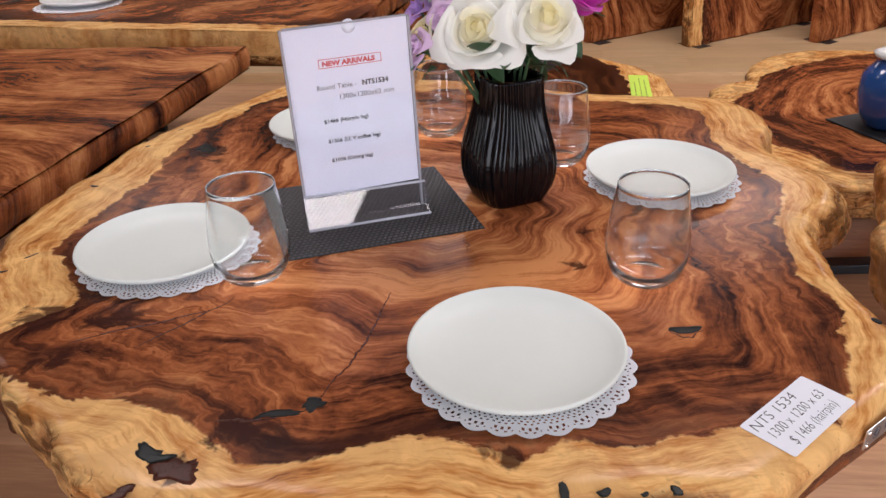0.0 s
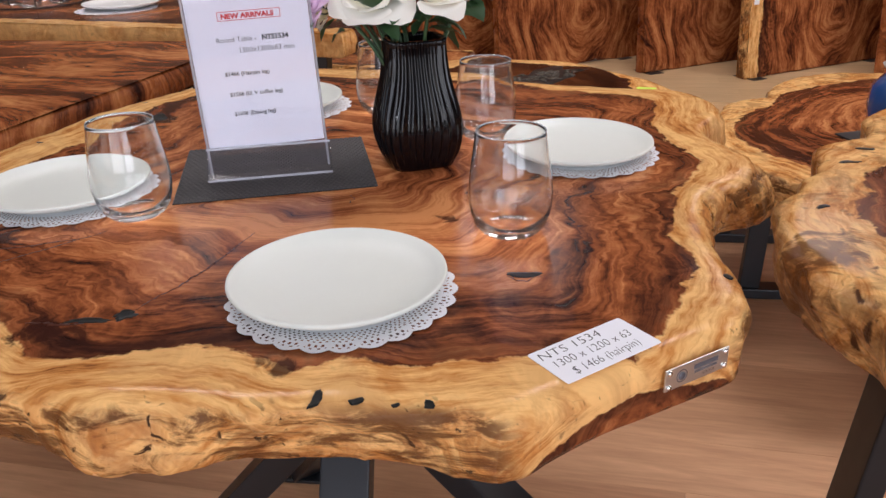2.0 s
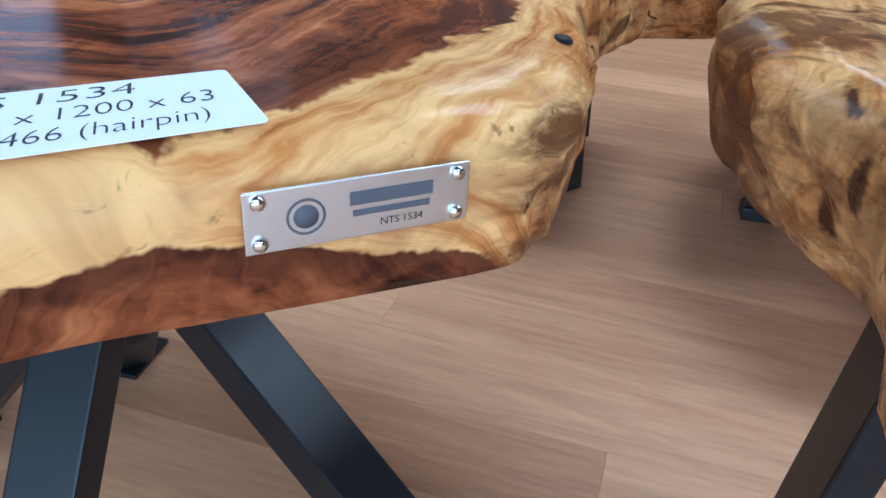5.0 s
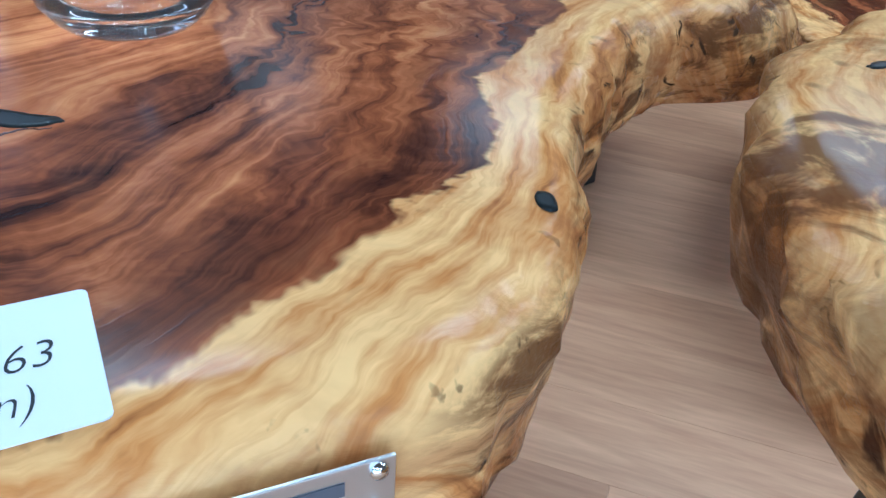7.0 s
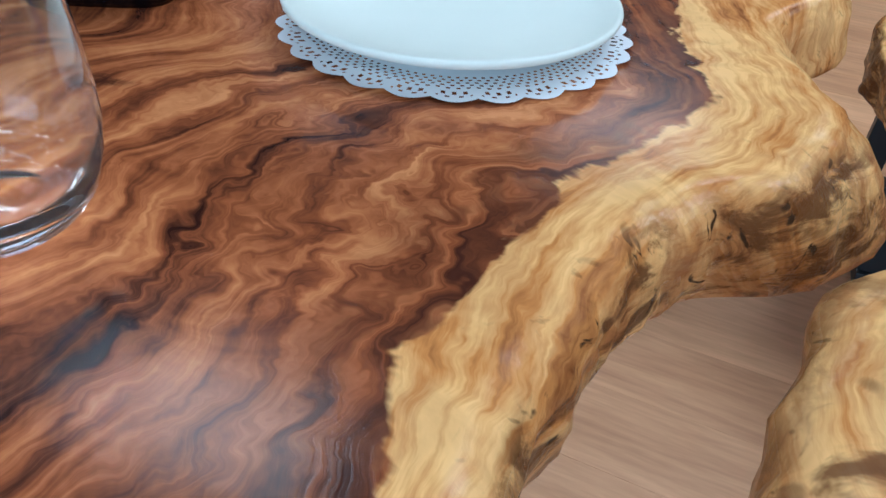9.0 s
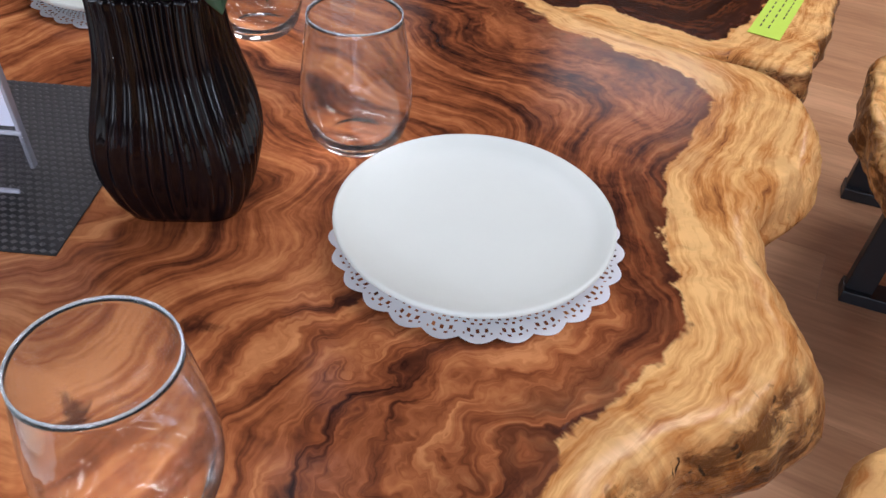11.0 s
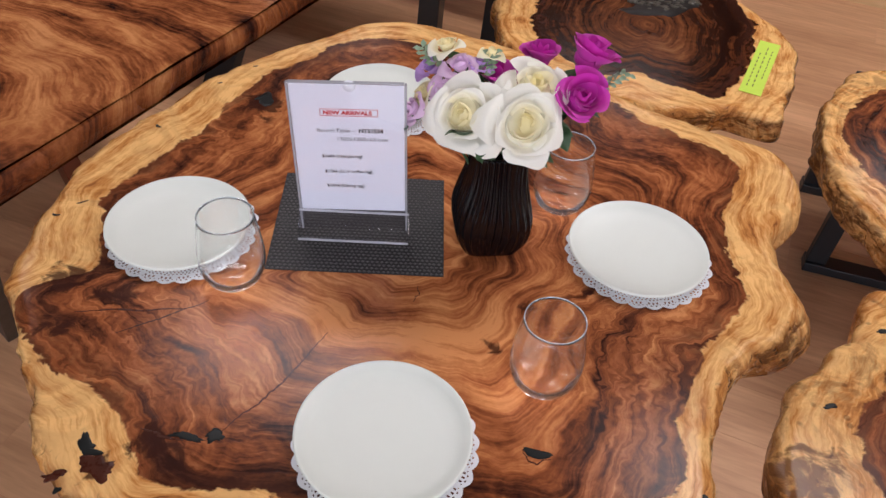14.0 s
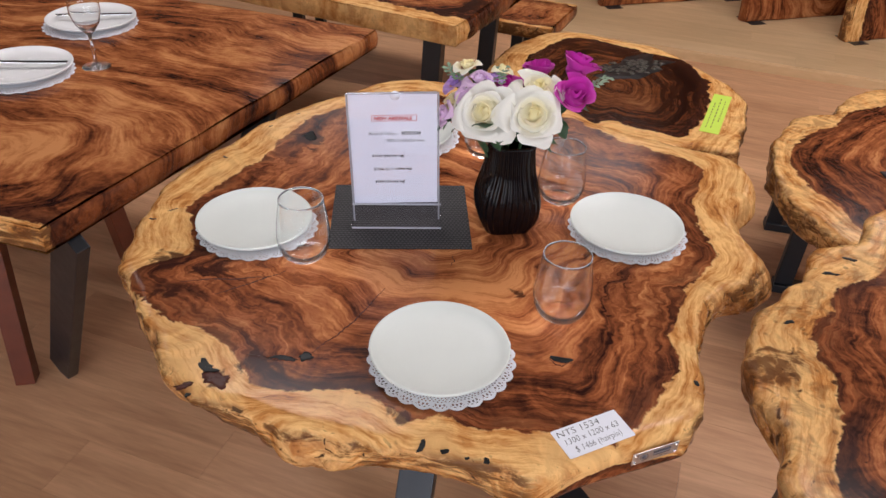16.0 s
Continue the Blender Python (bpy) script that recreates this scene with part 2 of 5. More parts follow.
def sheet_clear(name, ior, tint, rough=0.02):
    """A thin clear wall: what lies behind shows straight through, with a mirror gloss on top."""
    k = Nodes(name)
    out = k.t.nodes["Material Output"]
    see, shine, mixer, face = k.add("BsdfTransparent"), k.add("BsdfGlossy"), k.add("MixShader"), k.add("LayerWeight")
    see.inputs[0].default_value = (*tint, 1)
    shine.inputs["Roughness"].default_value = rough
    face.inputs[0].default_value = 0.5
    base = ((ior - 1) / (ior + 1)) ** 2
    k.t.links.new(k.math("MULTIPLY_ADD", k.math("POWER", face.outputs["Facing"], 3.0), 0.75, base * 1.1), mixer.inputs[0])
    k.t.links.new(see.outputs[0], mixer.inputs[1])
    k.t.links.new(shine.outputs[0], mixer.inputs[2])
    k.t.links.new(mixer.outputs[0], out.inputs["Surface"])
    return k.mat


def thin_glass(name, ior, tint, brighten):
    """Clear pressed glass with some pale translucent mixed in to brighten its dark rims."""
    k = Nodes(name)
    k.set(base=tint, rough=0.0, trans=1.0, ior=ior)
    brightener, mixer = k.add("BsdfTranslucent"), k.add("MixShader")
    brightener.inputs[0].default_value = (0.80, 0.95, 1.0, 1)
    mixer.inputs[0].default_value = brighten
    k.t.links.new(k.bsdf.outputs[0], mixer.inputs[1])
    k.t.links.new(brightener.outputs[0], mixer.inputs[2])
    k.t.links.new(mixer.outputs[0], k.t.nodes["Material Output"].inputs["Surface"])
    return k.mat


def petal(name, colour, vary, inner=None):
    """Cloth petal that lets some light through, of another colour towards the middle of the bloom."""
    k = Nodes(name)
    n = k.noise(k.coords(), 35.0, 3.0, 0.6)
    col = k.mix(n, tuple(c * (1 - vary) for c in colour), tuple(min(1, c * (1 + vary)) for c in colour))
    if inner:
        reach = k.add("VectorMath", operation="LENGTH")
        k.put(k.coords((1, 1, 0)), reach.inputs[0])
        col = k.mix(k.step(reach.outputs["Value"], 0.004, 0.036), inner, col)
    k.set(base=col, rough=0.65, sheen=0.15)
    out = k.t.nodes["Material Output"]
    glow, mixer = k.add("BsdfTranslucent"), k.add("MixShader")
    mixer.inputs[0].default_value = 0.20
    k.put(col, glow.inputs[0])
    k.t.links.new(k.bsdf.outputs[0], mixer.inputs[1])
    k.t.links.new(glow.outputs[0], mixer.inputs[2])
    k.t.links.new(mixer.outputs[0], out.inputs["Surface"])
    return k.mat


WOOD = rain_tree("rain_tree_round", tone=1.0, dark=0.50, seed=0.0)
WOOD_SIDE = rain_tree("rain_tree_second", tone=0.95, dark=0.5, seed=4.0, burl=0.5, barky=0.6)
WOOD_LOW = rain_tree("rain_tree_low", tone=0.9, dark=0.56, seed=7.0, burl=0.45)
WOOD_LONG = rain_tree("rain_tree_long", tone=0.92, warm=1.03, dark=0.46, rings=0.55, seed=11.0)
WOOD_BACK = rain_tree("rain_tree_back", tone=0.8, dark=0.5, rings=0.6, seed=15.0, barky=0.12)
WOOD_SLAB = rain_tree("rain_tree_upright", tone=0.85, dark=0.52, rings=0.7, seed=19.0)
WOOD_BOWL = rain_tree("rain_tree_river", tone=0.38, dark=0.80, seed=23.0)
BOARD = plank_wood("floor_oak", (0.40, 0.192, 0.092), (0.74, 0.428, 0.232))
BOARD_PALE = plank_wood("platform_maple", (0.52, 0.335, 0.16), (0.74, 0.52, 0.29))
STEEL = plain("black_steel", (0.013, 0.014, 0.017), 0.40, 0.3, 14.0, 0.1)
RESIN = plain("black_resin", (0.010, 0.011, 0.011), 0.34, 0.5, 40.0, spec=0.16)
STAIN = plain("dark_bark_stain", (0.030, 0.011, 0.007), 0.32, 0.6, 45.0, spec=0.115)
BARK_RED = plain("red_bark_stain", (0.060, 0.016, 0.009), 0.28, 0.6, 60.0, spec=0.115)
PLATE = plain("white_stoneware", (0.725, 0.765, 0.715), 0.42, 0.02, 30.0)
PORCELAIN = plain("white_porcelain", (0.80, 0.80, 0.79), 0.25, 0.02, 20.0)
PAPER = plain("white_paper", (0.78, 0.79, 0.88), 0.7, 0.02, 60.0)
LACE = plain("paper_lace", (0.82, 0.82, 0.85), 0.8, 0.03, 90.0)
CARD = plain("white_card", (0.84, 0.86, 0.92), 0.6, 0.02, 30.0)
INK = plain("black_ink", (0.015, 0.015, 0.02), 0.6, 0.2)
GREY_INK = plain("grey_ink", (0.10, 0.10, 0.12), 0.6, 0.2)
RED_INK = plain("red_ink", (0.62, 0.035, 0.04), 0.6, 0.15)
GLASS = clear("clear_glass", 1.47, (0.985, 0.995, 0.995))
# The last value is the pale share that lightens the glass.
TUMBLER = thin_glass("tumbler_glass", 1.46, (0.99, 1.0, 1.0), 0.008)
# Whitish colour that puts the bright rim line onto the tumblers.
LIP_GLINT = plain("lip_glint_glass", (0.80, 0.86, 0.88), 0.12, 0.05, 60.0, trans=0.75)
ACRYLIC = sheet_clear("clear_acrylic", 1.49, (0.985, 0.985, 0.995))
ACRYLIC_FOOT = sheet_clear("worn_acrylic", 1.49, (0.97, 0.97, 0.985), 0.03)
VASE = plain("black_glaze", (0.0036, 0.0024, 0.0030), 0.08, 0.4, 25.0, spec=0.32)
STEEL_BRIGHT = plain("brushed_steel", (0.72, 0.73, 0.76), 0.36, 0.08, 60.0, metal=1.0)
CHROME = plain("polished_steel", (0.8, 0.8, 0.8), 0.12, 0.02, 60.0, metal=1.0)
# Dark thread, greyed so that its highlights are in the colour.
WEAVE_HIGHLIT = plain("highlit_vinyl_thread", (0.078, 0.072, 0.074), 0.42, 0.3, 120.0)
# Pale colour for the light that the clear acrylic edges catch.
BRIGHT_EDGE = plain("bright_acrylic_edge", (0.60, 0.60, 0.66), 0.15, 0.1, 60.0, trans=0.5)
MAT = plain("black_woven_vinyl", (0.014, 0.013, 0.014), 0.6, 0.35, 120.0)
ROSE_WHITE = petal("ivory_petal", (0.97, 0.96, 0.88), 0.02, (0.95, 0.86, 0.50))
ROSE_MAGENTA = petal("magenta_petal", (0.64, 0.03, 0.46), 0.2)
ROSE_LILAC = petal("lilac_petal", (0.84, 0.60, 0.84), 0.10)
ROSE_VIOLET = petal("violet_petal", (0.56, 0.34, 0.76), 0.15)
LEAF = plain("leaf_green", (0.035, 0.085, 0.03), 0.5, 0.35, 25.0)
LEAF_PALE = plain("pale_leaf", (0.25, 0.36, 0.24), 0.6, 0.25, 25.0)
YELLOW = plain("yellow_green_note", (0.55, 0.75, 0.08), 0.7, 0.05, 30.0)
BLUE = plain("blue_glaze", (0.02, 0.075, 0.26), 0.15, 0.3, 12.0, coat=0.5)
# Room surfaces kept dark to hold back fill light and hazy reflections.
WALL = plain("dimmed_wall", (0.13, 0.115, 0.095), 0.8, 0.05, 3.0)
CEILING = plain("dimmed_ceiling", (0.13, 0.13, 0.128), 0.85, 0.03, 3.0)
RED_WOOD = plain("red_stained_wood", (0.13, 0.03, 0.012), 0.35, 0.5, 14.0)
PEBBLE = plain("river_pebble", (0.07, 0.065, 0.05), 0.35, 0.6, 20.0)
PANEL = Nodes("lamp_diffuser")
PANEL.set(base=(0.9, 0.9, 0.88), rough=0.6)
PANEL.bsdf.inputs["Emission Color"].default_value = (1.0, 0.95, 0.88, 1)
PANEL.bsdf.inputs["Emission Strength"].default_value = 2.0
PANEL = PANEL.mat

# ---- builders ----


def mesh_of(bm, name, material, smooth=True):
    me = bpy.data.meshes.new(name)
    bm.to_mesh(me)
    bm.free()
    me.materials.append(material)
    me.polygons.foreach_set("use_smooth", [smooth] * len(me.polygons))
    return me


def part(name, bm, material, parent, label="", smooth=True, m=None):
    ob = new(name, mesh_of(bm, name, material, smooth))
    ob.parent = parent
    if m is not None:
        ob.matrix_basis = m
    return tagged(ob, label)


def thing(name, m, label, category, group="", kind=""):
    ob = new(name)
    ob.empty_display_size = 0.05
    ob.matrix_basis = m
    return tagged(ob, label, category, group, kind)


def box(sx, sy, sz, bevel=0.002, at=(0, 0, 0), m=None):
    bm = bmesh.new()
    bmesh.ops.create_cube(bm, size=1.0, matrix=Matrix.Translation(at) @ Matrix.Diagonal((sx, sy, sz, 1)))
    if bevel:
        bmesh.ops.bevel(bm, geom=bm.edges[:], offset=bevel, segments=2, affect="EDGES", profile=0.6)
    if m is not None:
        bmesh.ops.transform(bm, matrix=m, verts=bm.verts)
    return bm


def beam(a, b, wide, deep, up=(0, 0, 1), bevel=0.003):
    """A straight bar of rectangular section from a to b."""
    a, b = Vector(a), Vector(b)
    d = (b - a).normalized()
    s = d.cross(Vector(up)).normalized()
    if s.length < 0.1:
        s = Vector((1, 0, 0))
    u = s.cross(d)
    rot = Matrix((s, u, d)).transposed().to_4x4()
    return box(wide, deep, (b - a).length, bevel, m=Matrix.Translation((a + b) / 2) @ rot)


def lathe(profile, n=64, close=False):
    """Turns (radius, height) pairs round z."""
    bm = bmesh.new()
    rows = []
    for r, z in profile:
        if r < 1e-6:
            rows.append([bm.verts.new((0, 0, z))])
        else:
            rows.append([bm.verts.new((r * math.cos(2 * math.pi * i / n), r * math.sin(2 * math.pi * i / n), z)) for i in range(n)])
    pairs = list(zip(rows, rows[1:])) + ([(rows[-1], rows[0])] if close else [])
    for a, b in pairs:
        for i in range(n):
            j = (i + 1) % n
            f = [a[i % len(a)], a[j % len(a)], b[j % len(b)], b[i % len(b)]]
            f = list(dict.fromkeys(f))
            if len(f) > 2:
                bm.faces.new(f)
    bmesh.ops.recalc_face_normals(bm, faces=bm.faces[:])
    return bm


def wire(points, r, n=6, closed=False):
    """A round rod along points."""
    bm = bmesh.new()
    pts = [Vector(p) for p in points]
    rows = []
    for i, p in enumerate(pts):
        q0 = pts[(i - 1) % len(pts)] if closed or i else p
        q1 = pts[(i + 1) % len(pts)] if closed or i < len(pts) - 1 else p
        d = (q1 - q0).normalized()
        s = d.cross(Vector((0.13, 0.21, 0.97)))
        if s.length < 0.05:
            s = d.cross(Vector((1, 0, 0)))
        s.normalize()
        u = s.cross(d)
        rows.append([bm.verts.new(p + r * (math.cos(2 * math.pi * k / n) * s + math.sin(2 * math.pi * k / n) * u)) for k in range(n)])
    for a, b in list(zip(rows, rows[1:])) + ([(rows[-1], rows[0])] if closed else []):
        for k in range(n):
            bm.faces.new((a[k], a[(k + 1) % n], b[(k + 1) % n], b[k]))
    if not closed:
        bm.faces.new(rows[0][::-1])
        bm.faces.new(rows[-1])
    bmesh.ops.recalc_face_normals(bm, faces=bm.faces[:])
    return bm


def smooth_ring(values, n):
    """A closed Catmull-Rom curve through evenly spaced values, at n places."""
    v = np.array(values, float)
    t = np.arange(n) * len(v) / n
    i = np.floor(t).astype(int)
    f = t - i
    a, b, c, d = (v[(i + k) % len(v)] for k in (-1, 0, 1, 2))
    return 0.5 * (2 * b + (c - a) * f + (2 * a - 5 * b + 4 * c - d) * f ** 2 + (3 * b - a - 3 * c + d) * f ** 3)


def live_slab(name, reach, heart, thick, material, parent, n=288, rough=1.0, seed=0, pith=(0.0, 0.0), flare=(0.0,), label="", sawn=None, knots=(), flames=(), calm_flame=0.15, bare=()):
    """A live-edge slab whose top lies at z = 0. reach, heart: radii of the outline and of the heartwood, evenly spaced round the middle."""
    R, H, F = smooth_ring(reach, n), smooth_ring(heart, n), smooth_ring(flare, n)
    th = 2 * np.pi * np.arange(n) / n
    for i in range(n):
        q = Vector((math.cos(th[i]) * R[i], math.sin(th[i]) * R[i], seed * 2.0))
        R[i] += rough * (0.008 * noise.noise(q * 9) + 0.004 * noise.noise(q * 26) + 0.0015 * noise.noise(q * 70))
    calm = np.ones(n)
    if sawn:
        face, dist, a0, a1 = sawn
        for i in range(n):
            d = (math.degrees(th[i]) - face + 180) % 360 - 180
            q = max(0.0, min(1.0, (d - a0) / 4, (a1 - d) / 4))
            R[i] += q * (dist / math.cos(radians(d)) - R[i]) if q else 0
            calm[i] = 1 - 0.97 * q
    rows = []
    inner = np.linspace(0, 1, 44)[1:] ** 0.9
    for s in inner:
        rows.append((lambda i, s=s: (R[i] - 0.026) * s, 0.0, 0.0))
    rows += [(lambda i: R[i] - 0.019, -0.0008, 0.15), (lambda i: R[i] - 0.0125, -0.0030, 0.4), (lambda i: R[i] - 0.007, -0.0068, 0.7), (lambda i: R[i] - 0.003, -0.012, 1.0)]
    for k in range(1, 7):
        rows.append((lambda i, k=k: R[i] + F[i] * (k / 6) ** 0.62 - 0.0006 * k, -0.012 - (thick - 0.022) * k / 6, 1.0))
    rows += [(lambda i: R[i] + F[i] - 0.006, -thick + 0.003, 1.0), (lambda i: R[i] + F[i] - 0.016, -thick, 1.0), (lambda i: (R[i]) * 0.5, -thick, 0.0)]
    verts, grow, sap, side, knot, flame = [(0, 0, 0)], [0.0], [-0.4], [0.0], [0.0], [calm_flame]
    for f, z, e in rows:
        for i in range(n):
            r = f(i)
            x, y = r * math.cos(th[i]), r * math.sin(th[i])
            zz = z
            if e > 0.1:
                q = Vector((x, y, z + seed)) * 1.0
                b = calm[i] * e * rough * (0.006 * noise.noise(q * 14) + 0.004 * noise.noise(q * 38) + 0.002 * noise.noise(q * 90))
                x, y = x + b * math.cos(th[i]), y + b * math.sin(th[i])
                if z < -thick * 0.7:
                    zz += rough * 0.006 * noise.noise(Vector((x, y, 5 + seed)) * 9)
            verts.append((x, y, zz))
            dx, dy = x - pith[0] * max(0, 1 - r / R[i]), y - pith[1] * max(0, 1 - r / R[i])
            grow.append(0.5 * math.hypot(dx, dy) / max(H[i], 0.05))
            low = (0.03 + 0.10 * (1 - calm[i])) * max(0.0, -z / thick - 0.35)
            sap.append(r - H[i] - low if r > H[i] * 0.6 else -0.4 * H[i] * (1 - (r / H[i] - 0.0) * 0.0) - (0.6 * H[i] - r) * 0.2)
            a = math.degrees(th[i])
            skinless = max([0.0] + [min(1.0, (a - a0) / 6, (a1 - a) / 6) for a0, a1 in bare] + [1 - calm[i]])
            side.append(e * (1 - 0.62 * skinless))
            flame.append(max([calm_flame] + [q * math.exp(-((x - kx) ** 2 + (y - ky) ** 2) / kr ** 2) for kx, ky, kr, q in flames]))
            knot.append(max([0.0] + [q * math.exp(-((x - kx) ** 2 + (y - ky) ** 2) / kr ** 2) for kx, ky, kr, q in knots]))
    verts.append((0, 0, -thick))
    grow.append(0), sap.append(-0.4), side.append(0), knot.append(0), flame.append(calm_flame)
    faces = [(0, 1 + i, 1 + (i + 1) % n) for i in range(n)]
    m = len(rows)
    for k in range(m - 1):
        a, b = 1 + k * n, 1 + (k + 1) * n
        faces += [(a + i, b + i, b + (i + 1) % n, a + (i + 1) % n) for i in range(n)]
    last, a = len(verts) - 1, 1 + (m - 1) * n
    faces += [(last, a + (i + 1) % n, a + i) for i in range(n)]
    me = bpy.data.meshes.new(name)
    me.from_pydata(verts, [], faces)
    for key, vals in (("grow", grow), ("sap", sap), ("side", side), ("knot", knot), ("curly", flame)):
        me.attributes.new(key, "FLOAT", "POINT").data.foreach_set("value", vals)
    me.polygons.foreach_set("use_smooth", [True] * len(me.polygons))
    me.materials.append(material)
    ob = new(name, me)
    ob.parent = parent
    return tagged(ob, label)


def straight_slab(name, corners, thick, material, parent, sapw=0.05, live=(0, 2), pith=(0.5, 0.5), nu=60, nv=36, rough=1.0, seed=0, label=""):
    """A four-cornered slab, top at z = 0; its sides numbered in live keep their pale natural edge."""
    c = [Vector((*p, 0)) for p in corners]
    sz = [(c[(k + 1) % 4] - c[k]).length for k in range(4)]
    verts, grow, sap, side = [], [], [], []

    def point(u, v):
        return (c[0] * (1 - u) + c[1] * u) * (1 - v) + (c[3] * (1 - u) + c[2] * u) * v

    mid = point(*pith)
    us = [0.5 - 0.5 * math.cos(math.pi * i / nu) for i in range(nu + 1)]
    vs = [0.5 - 0.5 * math.cos(math.pi * j / nv) for j in range(nv + 1)]

    def tags(u, v, e):
        d = [v * sz[1], (1 - u) * sz[0], (1 - v) * sz[1], u * sz[0]]
        p = point(u, v)
        grow.append(((p - mid).x ** 2 * 0.25 + (p - mid).y ** 2) ** 0.5 * 0.9 if sz[0] > sz[1] else ((p - mid).x ** 2 + (p - mid).y ** 2 * 0.25) ** 0.5 * 0.9)
        sap.append(sapw - min(d[k] for k in live) if live else -0.3)
        side.append(e)

    for layer in (0, 1, 2, 3, 4):
        for j, v in enumerate(vs):
            for i, u in enumerate(us):
                if layer in (1, 2, 3) and 0 < i < nu and 0 < j < nv:
                    continue
                p = point(u, v)
                q = Vector((p.x, p.y, seed + layer * 0.02))
                edge = i in (0, nu) or j in (0, nv)
                out = (p - point(0.5, 0.5)).normalized()
                wob = rough * (0.012 * noise.noise(q * 5) + 0.005 * noise.noise(q * 18)) if edge else 0
                z = (0, -0.006, -thick * 0.5, -thick + 0.006, -thick)[layer]
                inset = (0.006, 0.0, -0.003, 0.0, 0.007)[layer] if edge else 0
                p = p + out * (wob - inset)
                verts.append((p.x, p.y, z))
                tags(u, v, 1.0 if edge and 0 < layer else 0.0)
    full = (nu + 1) * (nv + 1)
    loop = [(i, 0) for i in range(nu)] + [(nu, j) for j in range(nv)] + [(i, nv) for i in range(nu, 0, -1)] + [(0, j) for j in range(nv, 0, -1)]
    order = {ij: k for k, ij in enumerate((i, j) for j in range(nv + 1) for i in range(nu + 1) if i in (0, nu) or j in (0, nv))}
    ring = len(order)

    def idx(layer, ij):
        if layer == 0:
            return ij[1] * (nu + 1) + ij[0]
        if layer == 4:
            return full + 3 * ring + ij[1] * (nu + 1) + ij[0]
        return full + (layer - 1) * ring + order[ij]

    faces = []
    for j in range(nv):
        for i in range(nu):
            q = [(i, j), (i + 1, j), (i + 1, j + 1), (i, j + 1)]
            faces.append([idx(0, x) for x in q])
            faces.append([idx(4, x) for x in q[::-1]])
    for layer in range(4):
        for k in range(len(loop)):
            a, b = loop[k], loop[(k + 1) % len(loop)]
            faces.append((idx(layer, b), idx(layer, a), idx(layer + 1, a), idx(layer + 1, b)))
    me = bpy.data.meshes.new(name)
    me.from_pydata(verts, [], faces)
    for key, vals in (("grow", grow), ("sap", sap), ("side", side)):
        me.attributes.new(key, "FLOAT", "POINT").data.foreach_set("value", vals)
    me.polygons.foreach_set("use_smooth", [True] * len(me.polygons))
    me.materials.append(material)
    ob = new(name, me)
    ob.parent = parent
    return tagged(ob, label)


def blob(length, width, turn, seed, lift=0.0004, wild=0.35, n=40):
    """A thin flush filling with a ragged outline."""
    bm = bmesh.new()
    rings = []
    ca, sa = math.cos(radians(turn)), math.sin(radians(turn))
    for s, z in ((0.0, lift), (0.6, lift), (0.93, lift * 0.9), (1.0, -0.0008)):
        row = []
        for i in range(n if s else 1):
            a = 2 * math.pi * i / n
            g = 1 + wild * noise.noise(Vector((math.cos(a) * 1.6, math.sin(a) * 1.6, seed))) * 1.6 + wild * 0.5 * noise.noise(Vector((math.cos(a) * 4, math.sin(a) * 4, seed + 9)))
            x, y = s * g * length / 2 * math.cos(a), s * g * width / 2 * math.sin(a)
            y += min(1.0, wild * 4) * 0.22 * width * math.sin(x / length * 5 + seed)
            row.append(bm.verts.new((x * ca - y * sa, x * sa + y * ca, z)))
        rings.append(row)
    for a, b in zip(rings, rings[1:]):
        for i in range(n):
            f = list(dict.fromkeys([a[i % len(a)], b[i], b[(i + 1) % n], a[(i + 1) % len(a)]]))
            if len(f) > 2:
                bm.faces.new(f)
    bmesh.ops.recalc_face_normals(bm, faces=bm.faces[:])
    return bm


def writing(text, size, material, parent, m, slant=0.0, bold=0.0, wide=1.0, align="LEFT"):
    cu = bpy.data.curves.new("writing", "FONT")
    cu.body, cu.size, cu.shear, cu.align_x, cu.resolution_u, cu.offset, cu.space_character = text, size, slant, align, 3, bold, 1.0
    ob = new("writing_source", cu)
    me = bpy.data.meshes.new_from_object(ob.evaluated_get(bpy.context.evaluated_depsgraph_get()))
    bpy.data.objects.remove(ob)
    me.transform(Matrix.Diagonal((wide, 1, 1, 1)))
    me.materials.clear()
    me.materials.append(material)
    out = new("writing", me)
    out.parent = parent
    out.matrix_basis = m
    return out

# ---- setting ----
X0, X1, Y0, Y1 = -6.0, 6.5, -4.6, 6.2
TURN = -5.5


def setting(name, bm, material, label, category):
    ob = new(name, mesh_of(bm, name, material, False))
    return tagged(ob, label, category, kind="structure")


floor = setting("floor", box(X1 - X0 + 2, Y1 - Y0 + 2, 0.1, 0, ((X0 + X1) / 2, (Y0 + Y1) / 2, -0.056)), BOARD, "brown wooden plank showroom floor", "floor")
setting("ceiling", box(X1 - X0, Y1 - Y0, 0.1, 0, ((X0 + X1) / 2, (Y0 + Y1) / 2, CEIL + 0.05)), CEILING, "unseen showroom ceiling, darkened to cut fill light", "ceiling")
setting("wall_north", box(X1 - X0, 0.15, CEIL, 0, ((X0 + X1) / 2, Y1 + 0.075, CEIL / 2)), WALL, "plain beige wall, darkened to cut fill light", "wall")
setting("wall_east", box(0.15, Y1 - Y0, CEIL, 0, (X1 + 0.075, (Y0 + Y1) / 2, CEIL / 2)), WALL, "plain beige wall, darkened to cut fill light", "wall")
setting("wall_west", box(0.15, Y1 - Y0, CEIL, 0, (X0 - 0.075, (Y0 + Y1) / 2, CEIL / 2)), WALL, "plain beige wall, darkened to cut fill light", "wall")
